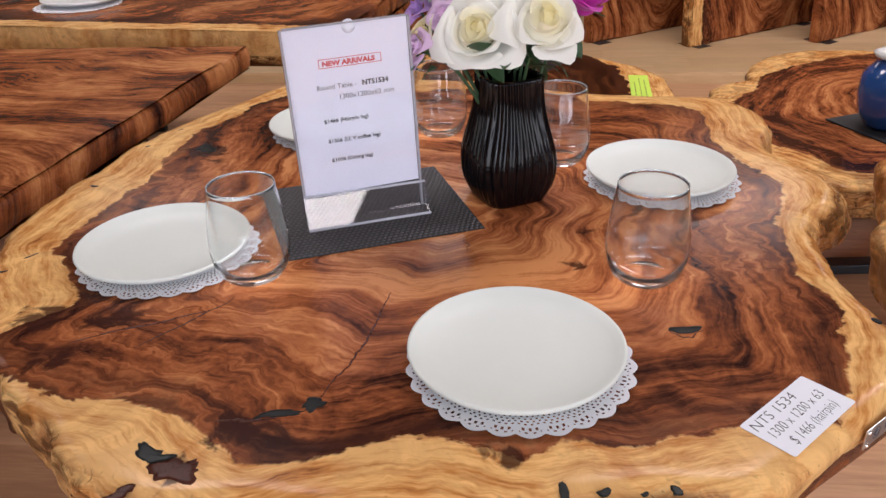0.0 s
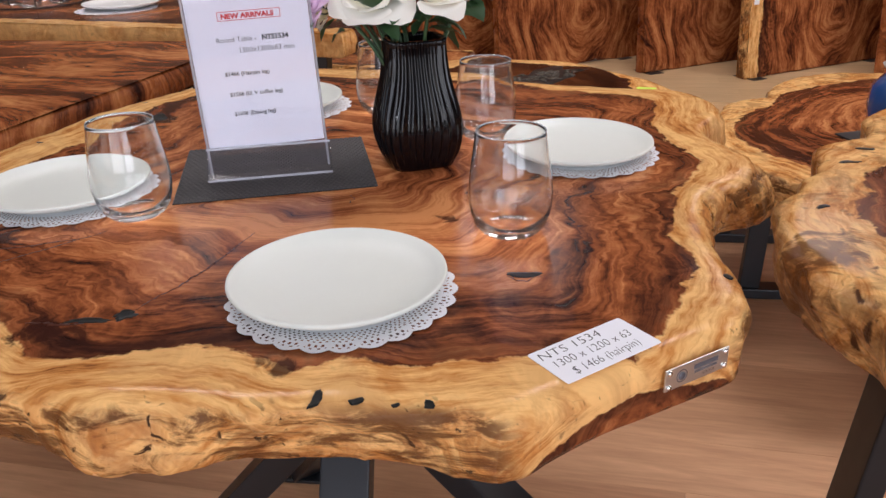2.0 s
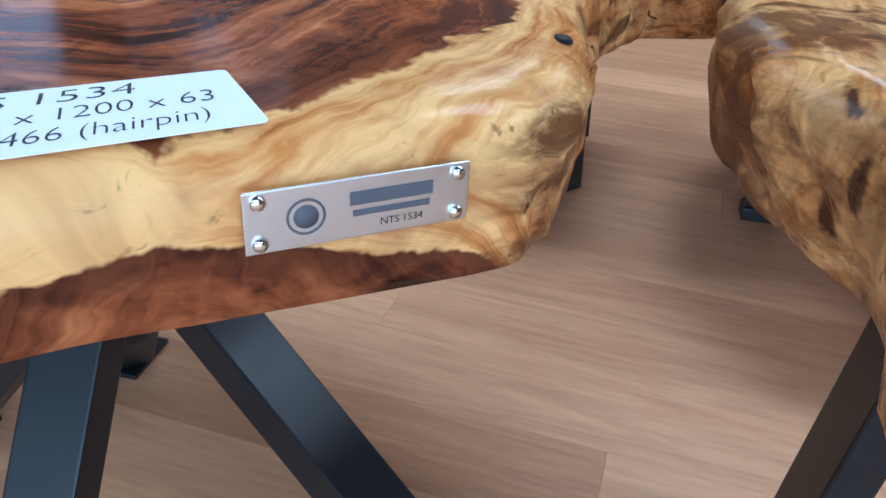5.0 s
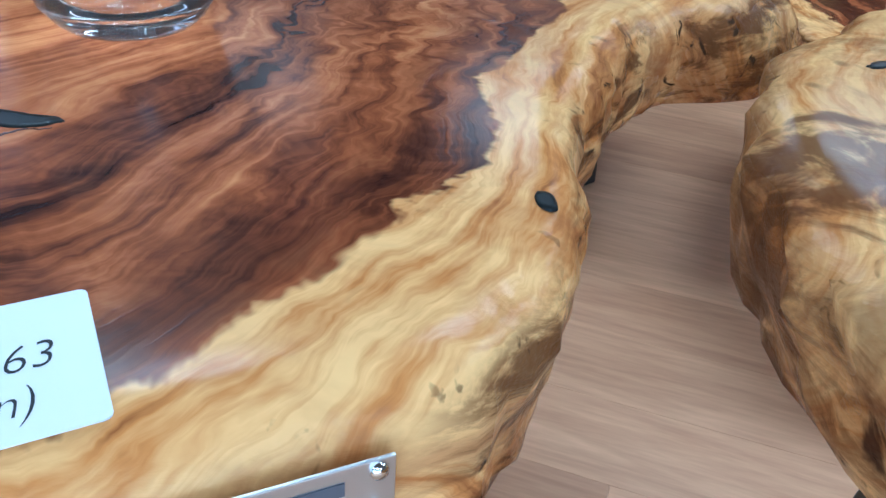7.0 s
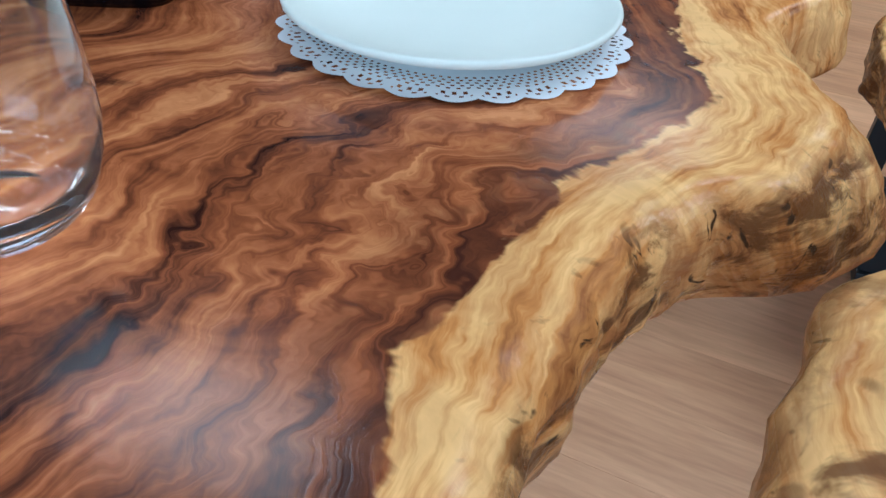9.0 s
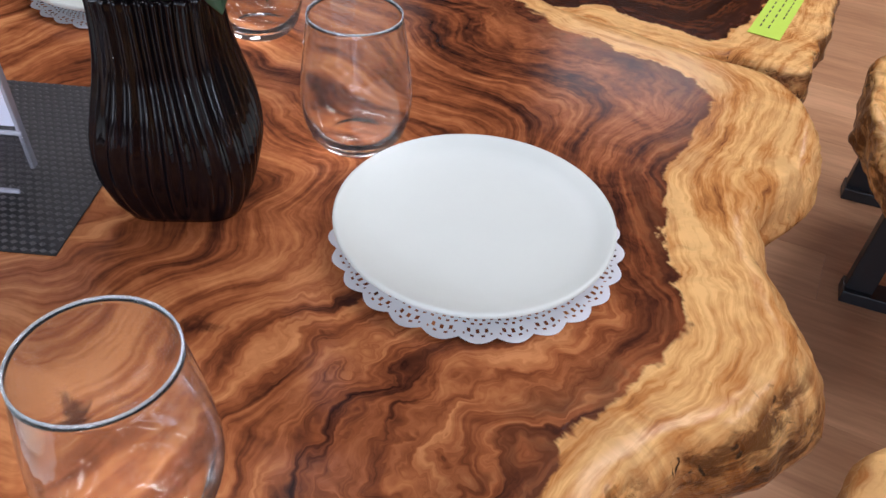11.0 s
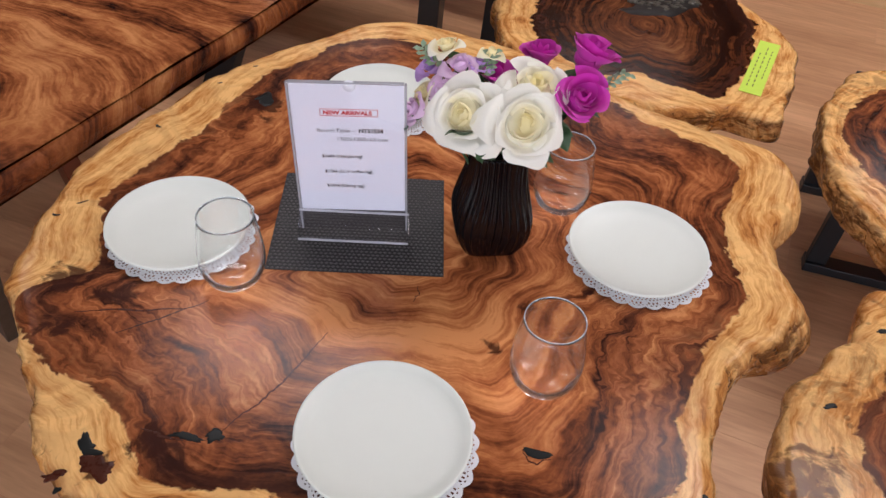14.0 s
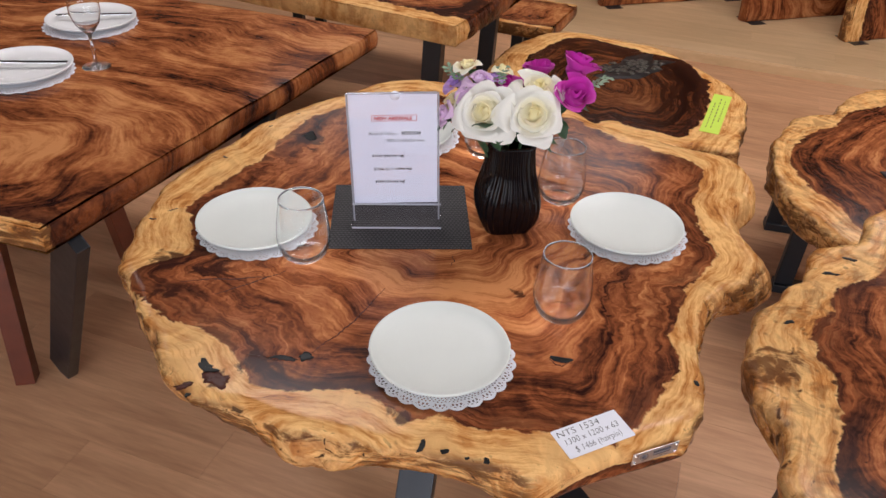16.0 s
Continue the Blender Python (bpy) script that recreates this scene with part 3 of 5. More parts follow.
south = thing("wall_south", pose(0, Y0 - 0.075, 0), "darkened beige wall with three shop windows", "wall", kind="structure")
part("sill_wall", box(X1 - X0, 0.15, 0.35, 0, ((X0 + X1) / 2, 0, 0.175)), WALL, south, smooth=False)
part("head_wall", box(X1 - X0, 0.15, CEIL - 2.75, 0, ((X0 + X1) / 2, 0, (CEIL + 2.75) / 2)), WALL, south, smooth=False)
for a, b in ((X0, -4.7), (-1.9, -1.4), (1.4, 1.9), (4.7, X1)):
    part("pier", box(b - a, 0.15, 2.4, 0, ((a + b) / 2, 0, 1.55)), WALL, south, smooth=False)
for k, px in enumerate((-3.3, 0.0, 3.3)):
    win = thing("window_%d" % (k + 1), pose(px, Y0 - 0.075, 0.35), "large clear shop window with dark frame", "window", kind="structure")
    part("pane", box(2.72, 0.008, 2.32, 0, (0, 0, 1.2)), GLASS, win, smooth=False).visible_shadow = False
    for sx, sz, at in ((2.8, 0.05, (0, 0, 0.025)), (2.8, 0.05, (0, 0, 2.375)), (0.05, 2.3, (-1.375, 0, 1.2)), (0.05, 2.3, (1.375, 0, 1.2))):
        part("window_frame", box(sx, 0.06, sz, 0.003, at), STEEL, win, smooth=False)
# Housings for the unseen lamps, most of them added to light the room.
for px, py, share in LAMPS:
    lamp = thing("unseen_ceiling_light", pose(px, py, CEIL), "unseen white flat ceiling light panel", "ceiling light", "ceiling lights")
    part("frame", box(1.24, 0.64, 0.03, 0.004, (0, 0, -0.015)), CEILING, lamp, smooth=False)
    part("diffuser", box(1.18, 0.58, 0.012, 0.002, (0, 0, -0.036)), PANEL, lamp, smooth=False)

platform = setting("platform", box(7.2, 2.7, 0.05, 0.003, (1.2, 1.35, 0.022)), BOARD_PALE, "pale wooden display platform for upright slabs", "platform")
platform.matrix_basis = pose(0, 3.42, 0, 0, 0, TURN)

# ---- the round table ----
TOP = 0.75
MID = (0.09, 0.20)
REACH = [0.477, 0.521, 0.547, 0.549, 0.542, 0.555, 0.641, 0.694, 0.709, 0.683, 0.652, 0.634, 0.621, 0.625, 0.658, 0.679, 0.684, 0.696, 0.713, 0.740, 0.766, 0.758, 0.731, 0.698, 0.679, 0.665, 0.655, 0.642, 0.624, 0.620, 0.617, 0.613, 0.608, 0.605, 0.600, 0.597, 0.596, 0.580, 0.568, 0.559, 0.548, 0.560, 0.564, 0.557, 0.530, 0.521, 0.513, 0.504, 0.500, 0.499, 0.502, 0.509, 0.533, 0.543, 0.543, 0.540, 0.539, 0.543, 0.528, 0.496, 0.465, 0.452, 0.445, 0.449]
HEART = [0.415, 0.443, 0.463, 0.463, 0.463, 0.467, 0.486, 0.548, 0.607, 0.608, 0.586, 0.569, 0.572, 0.583, 0.600, 0.595, 0.596, 0.602, 0.614, 0.639, 0.674, 0.678, 0.658, 0.629, 0.606, 0.594, 0.569, 0.535, 0.507, 0.506, 0.507, 0.506, 0.514, 0.515, 0.498, 0.482, 0.479, 0.569, 0.549, 0.520, 0.499, 0.472, 0.469, 0.477, 0.484, 0.452, 0.430, 0.422, 0.429, 0.446, 0.443, 0.454, 0.461, 0.475, 0.500, 0.513, 0.501, 0.483, 0.467, 0.447, 0.416, 0.404, 0.399, 0.401]
UNDER = [0.006, 0.028, 0.034, 0.027, 0.019, 0.017, 0.016, 0.010, 0.004, 0.000, 0.003, 0.000, 0.000, 0.000, 0.000, 0.000, 0.000, 0.000, 0.000, 0.000, 0.000, 0.000, 0.000, 0.000, 0.000, 0.000, 0.000, 0.000, 0.000, 0.000, 0.000, 0.000, 0.000, 0.000, 0.000, 0.000, 0.000, 0.000, 0.000, 0.000, 0.000, -0.003, -0.013, -0.026, -0.012, 0.001, 0.016, 0.009, -0.011, -0.021, -0.022, -0.007, 0.008, -0.000, -0.003, -0.002, -0.001, 0.000, 0.000, 0.000, 0.000, 0.000, -0.001, 0.001]
KNOTS = [(-0.155, -0.252, 0.020, 0.8), (-0.120, -0.205, 0.040, 0.62), (-0.085, -0.205, 0.034, 0.55), (-0.30, -0.02, 0.05, 0.55), (-0.37, -0.02, 0.045, 0.60), (-0.34, -0.09, 0.035, 0.62), (-0.29, -0.14, 0.026, 0.6),
         (0.222, 0.076, 0.012, 0.62), (0.206, 0.082, 0.008, 0.55), (0.324, 0.224, 0.008, 0.9), (-0.325, 0.490, 0.040, 0.9), (-0.300, 0.440, 0.030, 0.5), (0.244, 0.162, 0.016, 0.6), (0.262, 0.168, 0.010, 0.6),
         (0.12, -0.245, 0.016, 0.75), (0.10, -0.235, 0.014, 0.6)]
FLAMES = [(0.43, 0.13, 0.13, 1.0), (0.36, 0.20, 0.10, 0.9), (0.47, 0.30, 0.06, 0.7), (-0.30, 0.02, 0.16, 0.75), (-0.16, -0.12, 0.14, 0.6), (-0.36, 0.42, 0.12, 0.7)]
table = thing("round_table", pose(MID[0], MID[1], TOP), "round live-edge rain-tree table with black steel legs", "table")
live_slab("tabletop", REACH, HEART, 0.067, WOOD, table, n=420, rough=1.15, pith=(-0.02, -0.03), flare=UNDER, sawn=(-53.0, 0.530, -15, 15), knots=[(x - MID[0], y - MID[1], r, q) for x, y, r, q in KNOTS], flames=[(x - MID[0], y - MID[1], r, q) for x, y, r, q in FLAMES], calm_flame=0.12, bare=((8, 46),), label="glossy brown heartwood top with pale wavy rim")


def inlay(name, x, y, length, width, turn, seed, material, lift, wild, label=""):
    part(name, blob(length, width, turn, seed, lift, wild), material, table, label, m=pose(x - MID[0], y - MID[1], 0))


def crack(points, width, seed, material=STAIN, name="crack", label=""):
    """A ragged dark split along a line, widest in its middle."""
    bm = bmesh.new()
    pts = [Vector((x - MID[0], y - MID[1], 0)) for x, y in points]
    steps = 14
    row = []
    total = (len(pts) - 1) * steps
    for k in range(total + 1):
        i, f = min(k // steps, len(pts) - 2), (k - min(k // steps, len(pts) - 2) * steps) / steps
        p = pts[i].lerp(pts[i + 1], f)
        d = (pts[i + 1] - pts[i]).normalized()
        side = Vector((-d.y, d.x, 0))
        p = p + side * (0.0035 * noise.noise(Vector((k * 0.13, seed, 0))) + 0.0018 * noise.noise(Vector((k * 0.6, seed, 4))))
        half = width / 2 * (0.35 + 0.65 * math.sin(math.pi * (k + 0.5) / (total + 1))) * (1 + 0.9 * noise.noise(Vector((k * 0.8, seed, 8))))
        half = max(half, 0.0002)
        row.append([bm.verts.new(p + side * half * u + Vector((0, 0, z))) for u, z in ((-1, 0.0001), (0, 0.0003), (1, 0.0001))])
    for a, b in zip(row, row[1:]):
        for i in range(2):
            bm.faces.new((a[i], b[i], b[i + 1], a[i + 1]))
    bmesh.ops.recalc_face_normals(bm, faces=bm.faces[:])
    part(name, bm, material, table, label)


inlay("bark_stain", -0.158, -0.250, 0.044, 0.028, 25, 3.0, BARK_RED, 0.0003, 0.45, "dark red-brown bark around the knot")
inlay("bark_stain", -0.194, -0.276, 0.026, 0.012, 20, 6.5, BARK_RED, 0.0003, 0.5)
inlay("resin_fill", -0.184, -0.229, 0.038, 0.020, -22, 4.0, RESIN, 0.0005, 0.4, "black resin filling a knot")
inlay("resin_fill", -0.179, -0.290, 0.0085, 0.008, 0, 5.5, RESIN, 0.0005, 0.2)
inlay("resin_fill", -0.052, -0.171, 0.024, 0.017, 30, 27.3, RESIN, 0.0004, 0.35)
inlay("resin_fill", -0.080, -0.182, 0.046, 0.011, 12, 28.0, RESIN, 0.0003, 0.5)
inlay("bark_stain", -0.112, -0.190, 0.040, 0.006, 4, 29.0, BARK_RED, 0.0002, 0.6)
inlay("resin_fill", 0.313, -0.0625, 0.037, 0.0140, 4, 11.0, RESIN, 0.0004, 0.12, "black resin in an eye-shaped knot")
crack([(0.296, -0.064), (0.303, -0.0745), (0.316, -0.0775), (0.330, -0.064)], 0.0022, 2.0, BARK_RED)
inlay("resin_fill", -0.329, 0.500, 0.036, 0.034, 0, 15.0, RESIN, 0.0004, 0.3)
inlay("resin_fill", 0.5115, -0.0550, 0.0120, 0.0075, -52, 16.0, RESIN, 0.0008, 0.06)
crack([(0.090, 0.150), (0.096, 0.132), (0.094, 0.118)], 0.0014, 17.0)
crack([(0.006, 0.024), (-0.009, -0.050), (-0.025, -0.108), (-0.050, -0.160)], 0.0026, 9.0, BARK_RED, label="dark ragged split in the wood")
crack([(-0.170, 0.020), (-0.207, -0.026), (-0.252, -0.074)], 0.0022, 12.0)
crack([(-0.190, -0.004), (-0.250, -0.030), (-0.325, -0.060)], 0.0032, 14.0, BARK_RED)
for px, py, ln, wd, tn in ((0.159, -0.285, 0.026, 0.0075, 80), (0.191, -0.285, 0.0125, 0.0075, 10), (0.222, -0.288, 0.007, 0.004, 10), (0.247, -0.285, 0.0105, 0.0085, 70), (-0.458, 0.354, 0.014, 0.006, -20),
                           (-0.432, 0.520, 0.010, 0.004, 40), (-0.470, 0.095, 0.014, 0.005, 10), (-0.452, 0.135, 0.020, 0.003, 50), (-0.400, 0.60, 0.010, 0.004, 35)):
    inlay("resin_fill", px, py, ln, wd, tn, 18 + px, RESIN, 0.0004, 0.3)

# starburst base: long steel bars that cross in the middle, each from one side of the top to the floor on the other side
for top, foot in (((-0.313, 0.451), (0.491, 0.161)), ((0.031, 0.430), (0.061, -0.065)), ((0.266, 0.247), (-0.288, 0.272)), ((0.230, 0.060), (-0.150, 0.500))):
    a = Vector((top[0] - MID[0], top[1] - MID[1], 0.66 - TOP))
    b = Vector((foot[0] - MID[0], foot[1] - MID[1], -TOP))
    d = (a - b).normalized()
    part("leg", beam(b + d * 0.03, a + d * 0.018, 0.075, 0.052), STEEL, table, smooth=False)
    part("foot_pad", box(0.10, 0.10, 0.008, 0.002, (b.x, b.y, -TOP + 0.006)), STEEL, table, smooth=False)
    part("mounting_plate", box(0.16, 0.16, 0.006, 0.001, (a.x, a.y, -0.0702)), STEEL, table, smooth=False)
part("hub", lathe([(0, -0.05), (0.032, -0.05), (0.036, -0.04), (0.036, 0.04), (0.032, 0.05), (0, 0.05)], 24), STEEL, table, m=pose(0.05 - MID[0], 0.24 - MID[1], 0.33 - TOP))

# maker's plate on the sawn edge
PL = Matrix.Translation((0.4622 - MID[0], -0.1870 - MID[1], -0.0222)) @ pose(0, 0, 0, 90, 0, 37)
plaque = part("maker_plate", box(0.074, 0.021, 0.0012, 0.0004), STEEL_BRIGHT, table, "brushed steel maker's plate", False, PL)
for sx in (-0.0325, 0.0325):
    for sy in (-0.007, 0.007):
        part("screw", lathe([(0.0026, 0.0006), (0.0026, 0.0012), (0.0020, 0.0023), (0.0009, 0.0027), (0, 0.0028)], 16), CHROME, plaque, m=pose(sx, sy, 0))
part("emblem", lathe([(0.0062, 0.0007), (0.0062, 0.0009), (0.0054, 0.0009), (0.0054, 0.0007)], 32, True), GREY_INK, plaque, m=pose(-0.018, 0, 0))
part("emblem", lathe([(0.0040, 0.0007), (0.0040, 0.0009), (0, 0.0009)], 24), GREY_INK, plaque, m=pose(-0.018, 0, 0))
part("mark", box(0.028, 0.0046, 0.0003, 0, (0.010, 0.0036, 0.0008)), GREY_INK, plaque, smooth=False)
part("mark", box(0.026, 0.0020, 0.0003, 0, (0.010, -0.0016, 0.0008)), GREY_INK, plaque, smooth=False)
writing("NTS 1534", 0.0036, INK, plaque, pose(0.006, -0.0072, 0.0008))

# ---- tableware ----


def lace_doily(radius, inner=0, outer=22, scallops=26):
    bm = bmesh.new()
    n = scallops * 20
    rads = [0.0, 0.45, 0.62] + [0.70 + 0.0158 * q for q in range(20)]
    rows = []
    for s in rads[inner:outer + 1]:
        row = []
        for i in range(n if s else 1):
            a = 2 * math.pi * i / n
            edge = radius * s * (1 + (0.05 * abs(math.sin(scallops * a / 2)) - 0.02) * max(0, (s - 0.7) / 0.3))
            z = 0.0004 + 0.0035 * max(0, s - 0.75) * (1 + noise.noise(Vector((math.cos(a) * 3, math.sin(a) * 3, radius * 50))))
            row.append(bm.verts.new((edge * math.cos(a), edge * math.sin(a), z)))
        rows.append(row)
    for k, (a, b) in enumerate(zip(rows, rows[1:]), inner):
        for i in range(n):
            ph = i % 20
            if k > 3 and ((k % 4 == 0 and k < 14 and ph % 5 in (1, 2)) or (k % 4 == 2 and k < 14 and ph % 5 in (3, 4)) or (k in (15, 16) and ph in (4, 5, 9, 10, 14, 15)) or (k == 18 and ph in (2, 6, 7, 12, 13, 17))):
                continue
            f = list(dict.fromkeys([a[i % len(a)], b[i], b[(i + 1) % n], a[(i + 1) % len(a)]]))
            bm.faces.new(f)
    return bm


def doily_parts(radius):
    return (("centre", mesh_of(lace_doily(radius, 0, 3), "centre", LACE, False)), ("lace_border", mesh_of(lace_doily(radius, 3, 22), "lace_border", LACE, False)))


def lay_doily(parts, m, label, group=""):
    d = thing("paper_doily", m, label, "doily", group)
    for name, me in parts:
        ob = new(name, me)
        ob.parent = d


def dinner_plate(r):
    return lathe([(0, 0.002), (r * 0.50, 0.002), (r * 0.54, 0.0), (r * 0.58, 0.0), (r * 0.62, 0.003), (r * 0.85, 0.009), (r * 0.965, 0.0145), (r * 0.992, 0.0165), (r, 0.0185),
                  (r * 0.997, 0.0200), (r * 0.985, 0.0208), (r * 0.965, 0.0202), (r * 0.90, 0.0150), (r * 0.80, 0.0112), (r * 0.66, 0.0092), (r * 0.4, 0.0084), (0, 0.0082)], 96)


ROUND_DOILY = doily_parts(0.1085)
for k, (x, y, dx, dy) in enumerate(((0.136, -0.109, 0.004, -0.003), (-0.280, 0.131, 0.005, 0.0), (0.379, 0.329, 0.003, 0.0), (-0.128, 0.573, 0.01, 0.0))):
    lay_doily(ROUND_DOILY, pose(x + dx, y + dy, TOP + 0.0003, 0, 0, 17 * k), "white paper lace doily lying under a plate", "doilies on the round table")
    plate = new("dinner_plate", mesh_of(dinner_plate(0.1055), "dinner_plate", PLATE))
    tagged(plate, "matte off-white stoneware dinner plate on a doily", "plate", "plates on the round table")
    plate.matrix_basis = pose(x, y, TOP + 0.0012, 0.25 * k, 0, 0)

BODY = [(0, 0.0016), (0.018, 0.0016), (0.0245, 0.0004), (0.028, 0.0), (0.031, 0.0010), (0.0355, 0.0050), (0.0408, 0.0126), (0.0447, 0.0252), (0.0465, 0.0385), (0.0462, 0.052), (0.0448, 0.067), (0.0426, 0.083),
        (0.0402, 0.099), (0.0384, 0.1115), (0.0380, 0.1150), (0.0374, 0.1158), (0.0368, 0.1150), (0.0371, 0.1115), (0.0389, 0.099), (0.0413, 0.083), (0.0435, 0.067), (0.0449, 0.052),
        (0.0452, 0.0390), (0.0431, 0.0262), (0.0392, 0.0175), (0.0345, 0.0130), (0.0280, 0.0104), (0.015, 0.0090), (0, 0.0094)]
# Thin pale ring along the rim, for its glint.
LIP_LINE = [(0.0374 + 0.0007 * math.cos(a), 0.1159 + 0.0008 * math.sin(a)) for a in [math.pi * q / 4 for q in range(8)]]
bowl_mesh = mesh_of(lathe(BODY, 72), "bowl", TUMBLER)
lip_glint_mesh = mesh_of(lathe(LIP_LINE, 72, True), "lip", LIP_GLINT)


def tumbler(x, y, z, group):
    g = thing("drinking_glass", pose(x, y, z), "empty clear stemless drinking glass", "glass", group)
    for name, me in (("bowl", bowl_mesh), ("lip", lip_glint_mesh)):
        ob = new(name, me)
        ob.parent = g
        ob.visible_shadow = False


for x, y in ((-0.158, 0.072), (0.295, 0.046), (0.243, 0.407), (0.060, 0.548)):
    tumbler(x, y, TOP + 0.0005, "glasses on the round table")

# ---- placemat, sign, vase, card ----
placemat = thing("placemat", pose(-0.038, 0.248, TOP, 0, 0, 17.5), "black woven vinyl placemat under the sign", "placemat")
MW, MD = 0.258, 0.226
part("mat_sheet", box(MW, MD, 0.0012, 0.0004, (0, 0, 0.0009)), MAT, placemat, smooth=False)
bm = bmesh.new()
nx, ny = 37, 33
for i in range(nx):
    for j in range(ny):
        cx, cy = (i + 0.5 + 0.5 * (j % 2)) * MW / nx - MW / 2, (j + 0.5) * MD / ny - MD / 2
        if abs(cx) > MW / 2 - 0.002:
            continue
        ring = [bm.verts.new((cx + 0.0034 * math.cos(a), cy + 0.0025 * math.sin(a), 0.0014)) for a in (0, math.pi / 2, math.pi, 1.5 * math.pi)]
        top = bm.verts.new((cx, cy, 0.0034))
        for a in range(4):
            bm.faces.new((ring[a], ring[(a + 1) % 4], top))
tagged(part("weave", bm, WEAVE_HIGHLIT, placemat, smooth=False), kind="stuff")

SIGN = pose(-0.031, 0.2025, TOP + 0.0034, 0, 0, 17.4)
sign = thing("sign_holder", SIGN, "clear acrylic stand holding a printed price sheet", "sign")
LEANING = pose(0, 0, 0, 0, -1.8, 0)
part("front_panel", box(0.160, 0.0022, 0.254, 0.0006, (0, 0.0245, 0.127)), ACRYLIC, sign, smooth=False, m=LEANING)
part("back_panel", box(0.160, 0.0022, 0.254, 0.0006, (0, 0.0292, 0.127)), ACRYLIC, sign, smooth=False, m=LEANING)
part("foot_front", box(0.164, 0.0025, 0.046, 0.0005, m=pose(0, 0.009, 0.0185, -33, 0, 0)), ACRYLIC_FOOT, sign, smooth=False)
for sx in (-0.0815, 0.0815):
    bm = bmesh.new()
    tri = [(-0.006, 0.003), (0.022, 0.003), (0.0222, 0.036)]
    a = [bm.verts.new((sx - 0.0008, y, z)) for y, z in tri]
    b = [bm.verts.new((sx + 0.0008, y, z)) for y, z in tri]
    bm.faces.new(a), bm.faces.new(b[::-1])
    for i in range(3):
        bm.faces.new((a[i], b[i], b[(i + 1) % 3], a[(i + 1) % 3]))
    bmesh.ops.recalc_face_normals(bm, faces=bm.faces[:])
    part("foot_cheek", bm, ACRYLIC, sign, smooth=False)
# Pale bars along the clear edges, their brightness put into the colour.
for sx in (-0.0785, 0.0785):
    part("panel_edge", box(0.0032, 0.0072, 0.254, 0.0008, (sx, 0.0268, 0.127)), BRIGHT_EDGE, sign, smooth=False, m=LEANING)
part("panel_edge", box(0.153, 0.0060, 0.0020, 0.0006, (0, 0.0268, 0.2545)), BRIGHT_EDGE, sign, smooth=False, m=LEANING)
part("foot_edge", box(0.164, 0.003, 0.003, 0.0008, (0, -0.0055, 0.0022)), BRIGHT_EDGE, sign, smooth=False)
part("foot_edge", box(0.164, 0.003, 0.003, 0.0008, (0, 0.0205, 0.0375)), BRIGHT_EDGE, sign, smooth=False)
sheet = part("price_sheet", box(0.1530, 0.0004, 0.216, 0, (0, 0.02685, 0.1450)), PAPER, sign, "white printed sheet", False, LEANING)
for ob in (o for o in sign.children if o.name.startswith(("front_panel", "back_panel", "foot"))):
    ob.visible_shadow = False


# White disc: the sheet's brighter look through the thumb notch, put into colour.
part("thumb_notch", lathe([(0.0085, 0), (0.0085, 0.0006), (0, 0.0006)], 32), CARD, sheet, m=pose(0.004, 0.0262, 0.2500, 90, 0, 0))


def on_sheet(text, x, z, size, material, bold=0.0, wide=1.0):
    writing(text, size, material, sheet, pose(x, 0.0262, z, 90, 0, 0), 0, bold, wide)


on_sheet("NEW ARRIVALS", -0.0335, 0.2050, 0.0085, RED_INK, 0.0004, 1.12)
for sx, sz, cx, cz in ((0.078, 0.0007, 0.0015, 0.2028), (0.078, 0.0007, 0.0015, 0.2135), (0.0007, 0.0107, -0.0375, 0.20815), (0.0007, 0.0107, 0.0405, 0.20815)):
    part("stamp_line", box(sx, 0.0003, sz, 0, (cx, 0.0262, cz)), RED_INK, sheet, smooth=False)
on_sheet("Round Table -", -0.0440, 0.1760, 0.0088, GREY_INK)
on_sheet("NTS1534", 0.0135, 0.1760, 0.0088, INK, 0.0003)
on_sheet("1300x1200x63 mm", -0.0180, 0.1620, 0.0090, GREY_INK, 0.0, 1.02)
on_sheet("$1466 (Hairpin leg)", -0.0400, 0.1330, 0.0073, INK, 0.00012)
on_sheet("$1566 (U, V coffee leg)", -0.0380, 0.1065, 0.0073, INK, 0.00012)
on_sheet("$1696 (Dining leg)", -0.0365, 0.0805, 0.0073, INK, 0.00012)

vase = thing("vase", pose(0.156, 0.288, TOP, 0, 0, 24), "glossy black ribbed square ceramic vase", "vase")
prof = 0.875 * smooth_ring([0.0500, 0.0575, 0.0625, 0.0640, 0.0622, 0.0580, 0.0530, 0.0485, 0.0455, 0.0438, 0.0440], 44)[:41]
rows = []
n = 264
outer = [(prof[k], 0.172 * k / 40, 1.0) for k in range(41)]
for hw, z, s in [(0.036, 0.001, 0)] + outer + [(hw - 0.004, z, 0.3) for hw, z, s in outer[::-1][:22]]:
    row = []
    for i in range(n):
        a = 2 * math.pi * i / n
        c, d = math.cos(a), math.sin(a)
        r = hw / (abs(c) ** 4.2 + abs(d) ** 4.2) ** (1 / 4.2)
        r += s * 0.0019 * math.sin(32 * a + 0.9 * math.sin(z * 38 + 3 * a)) * min(1, z / 0.02)
        row.append((r * c, r * d, z))
    rows.append(row)
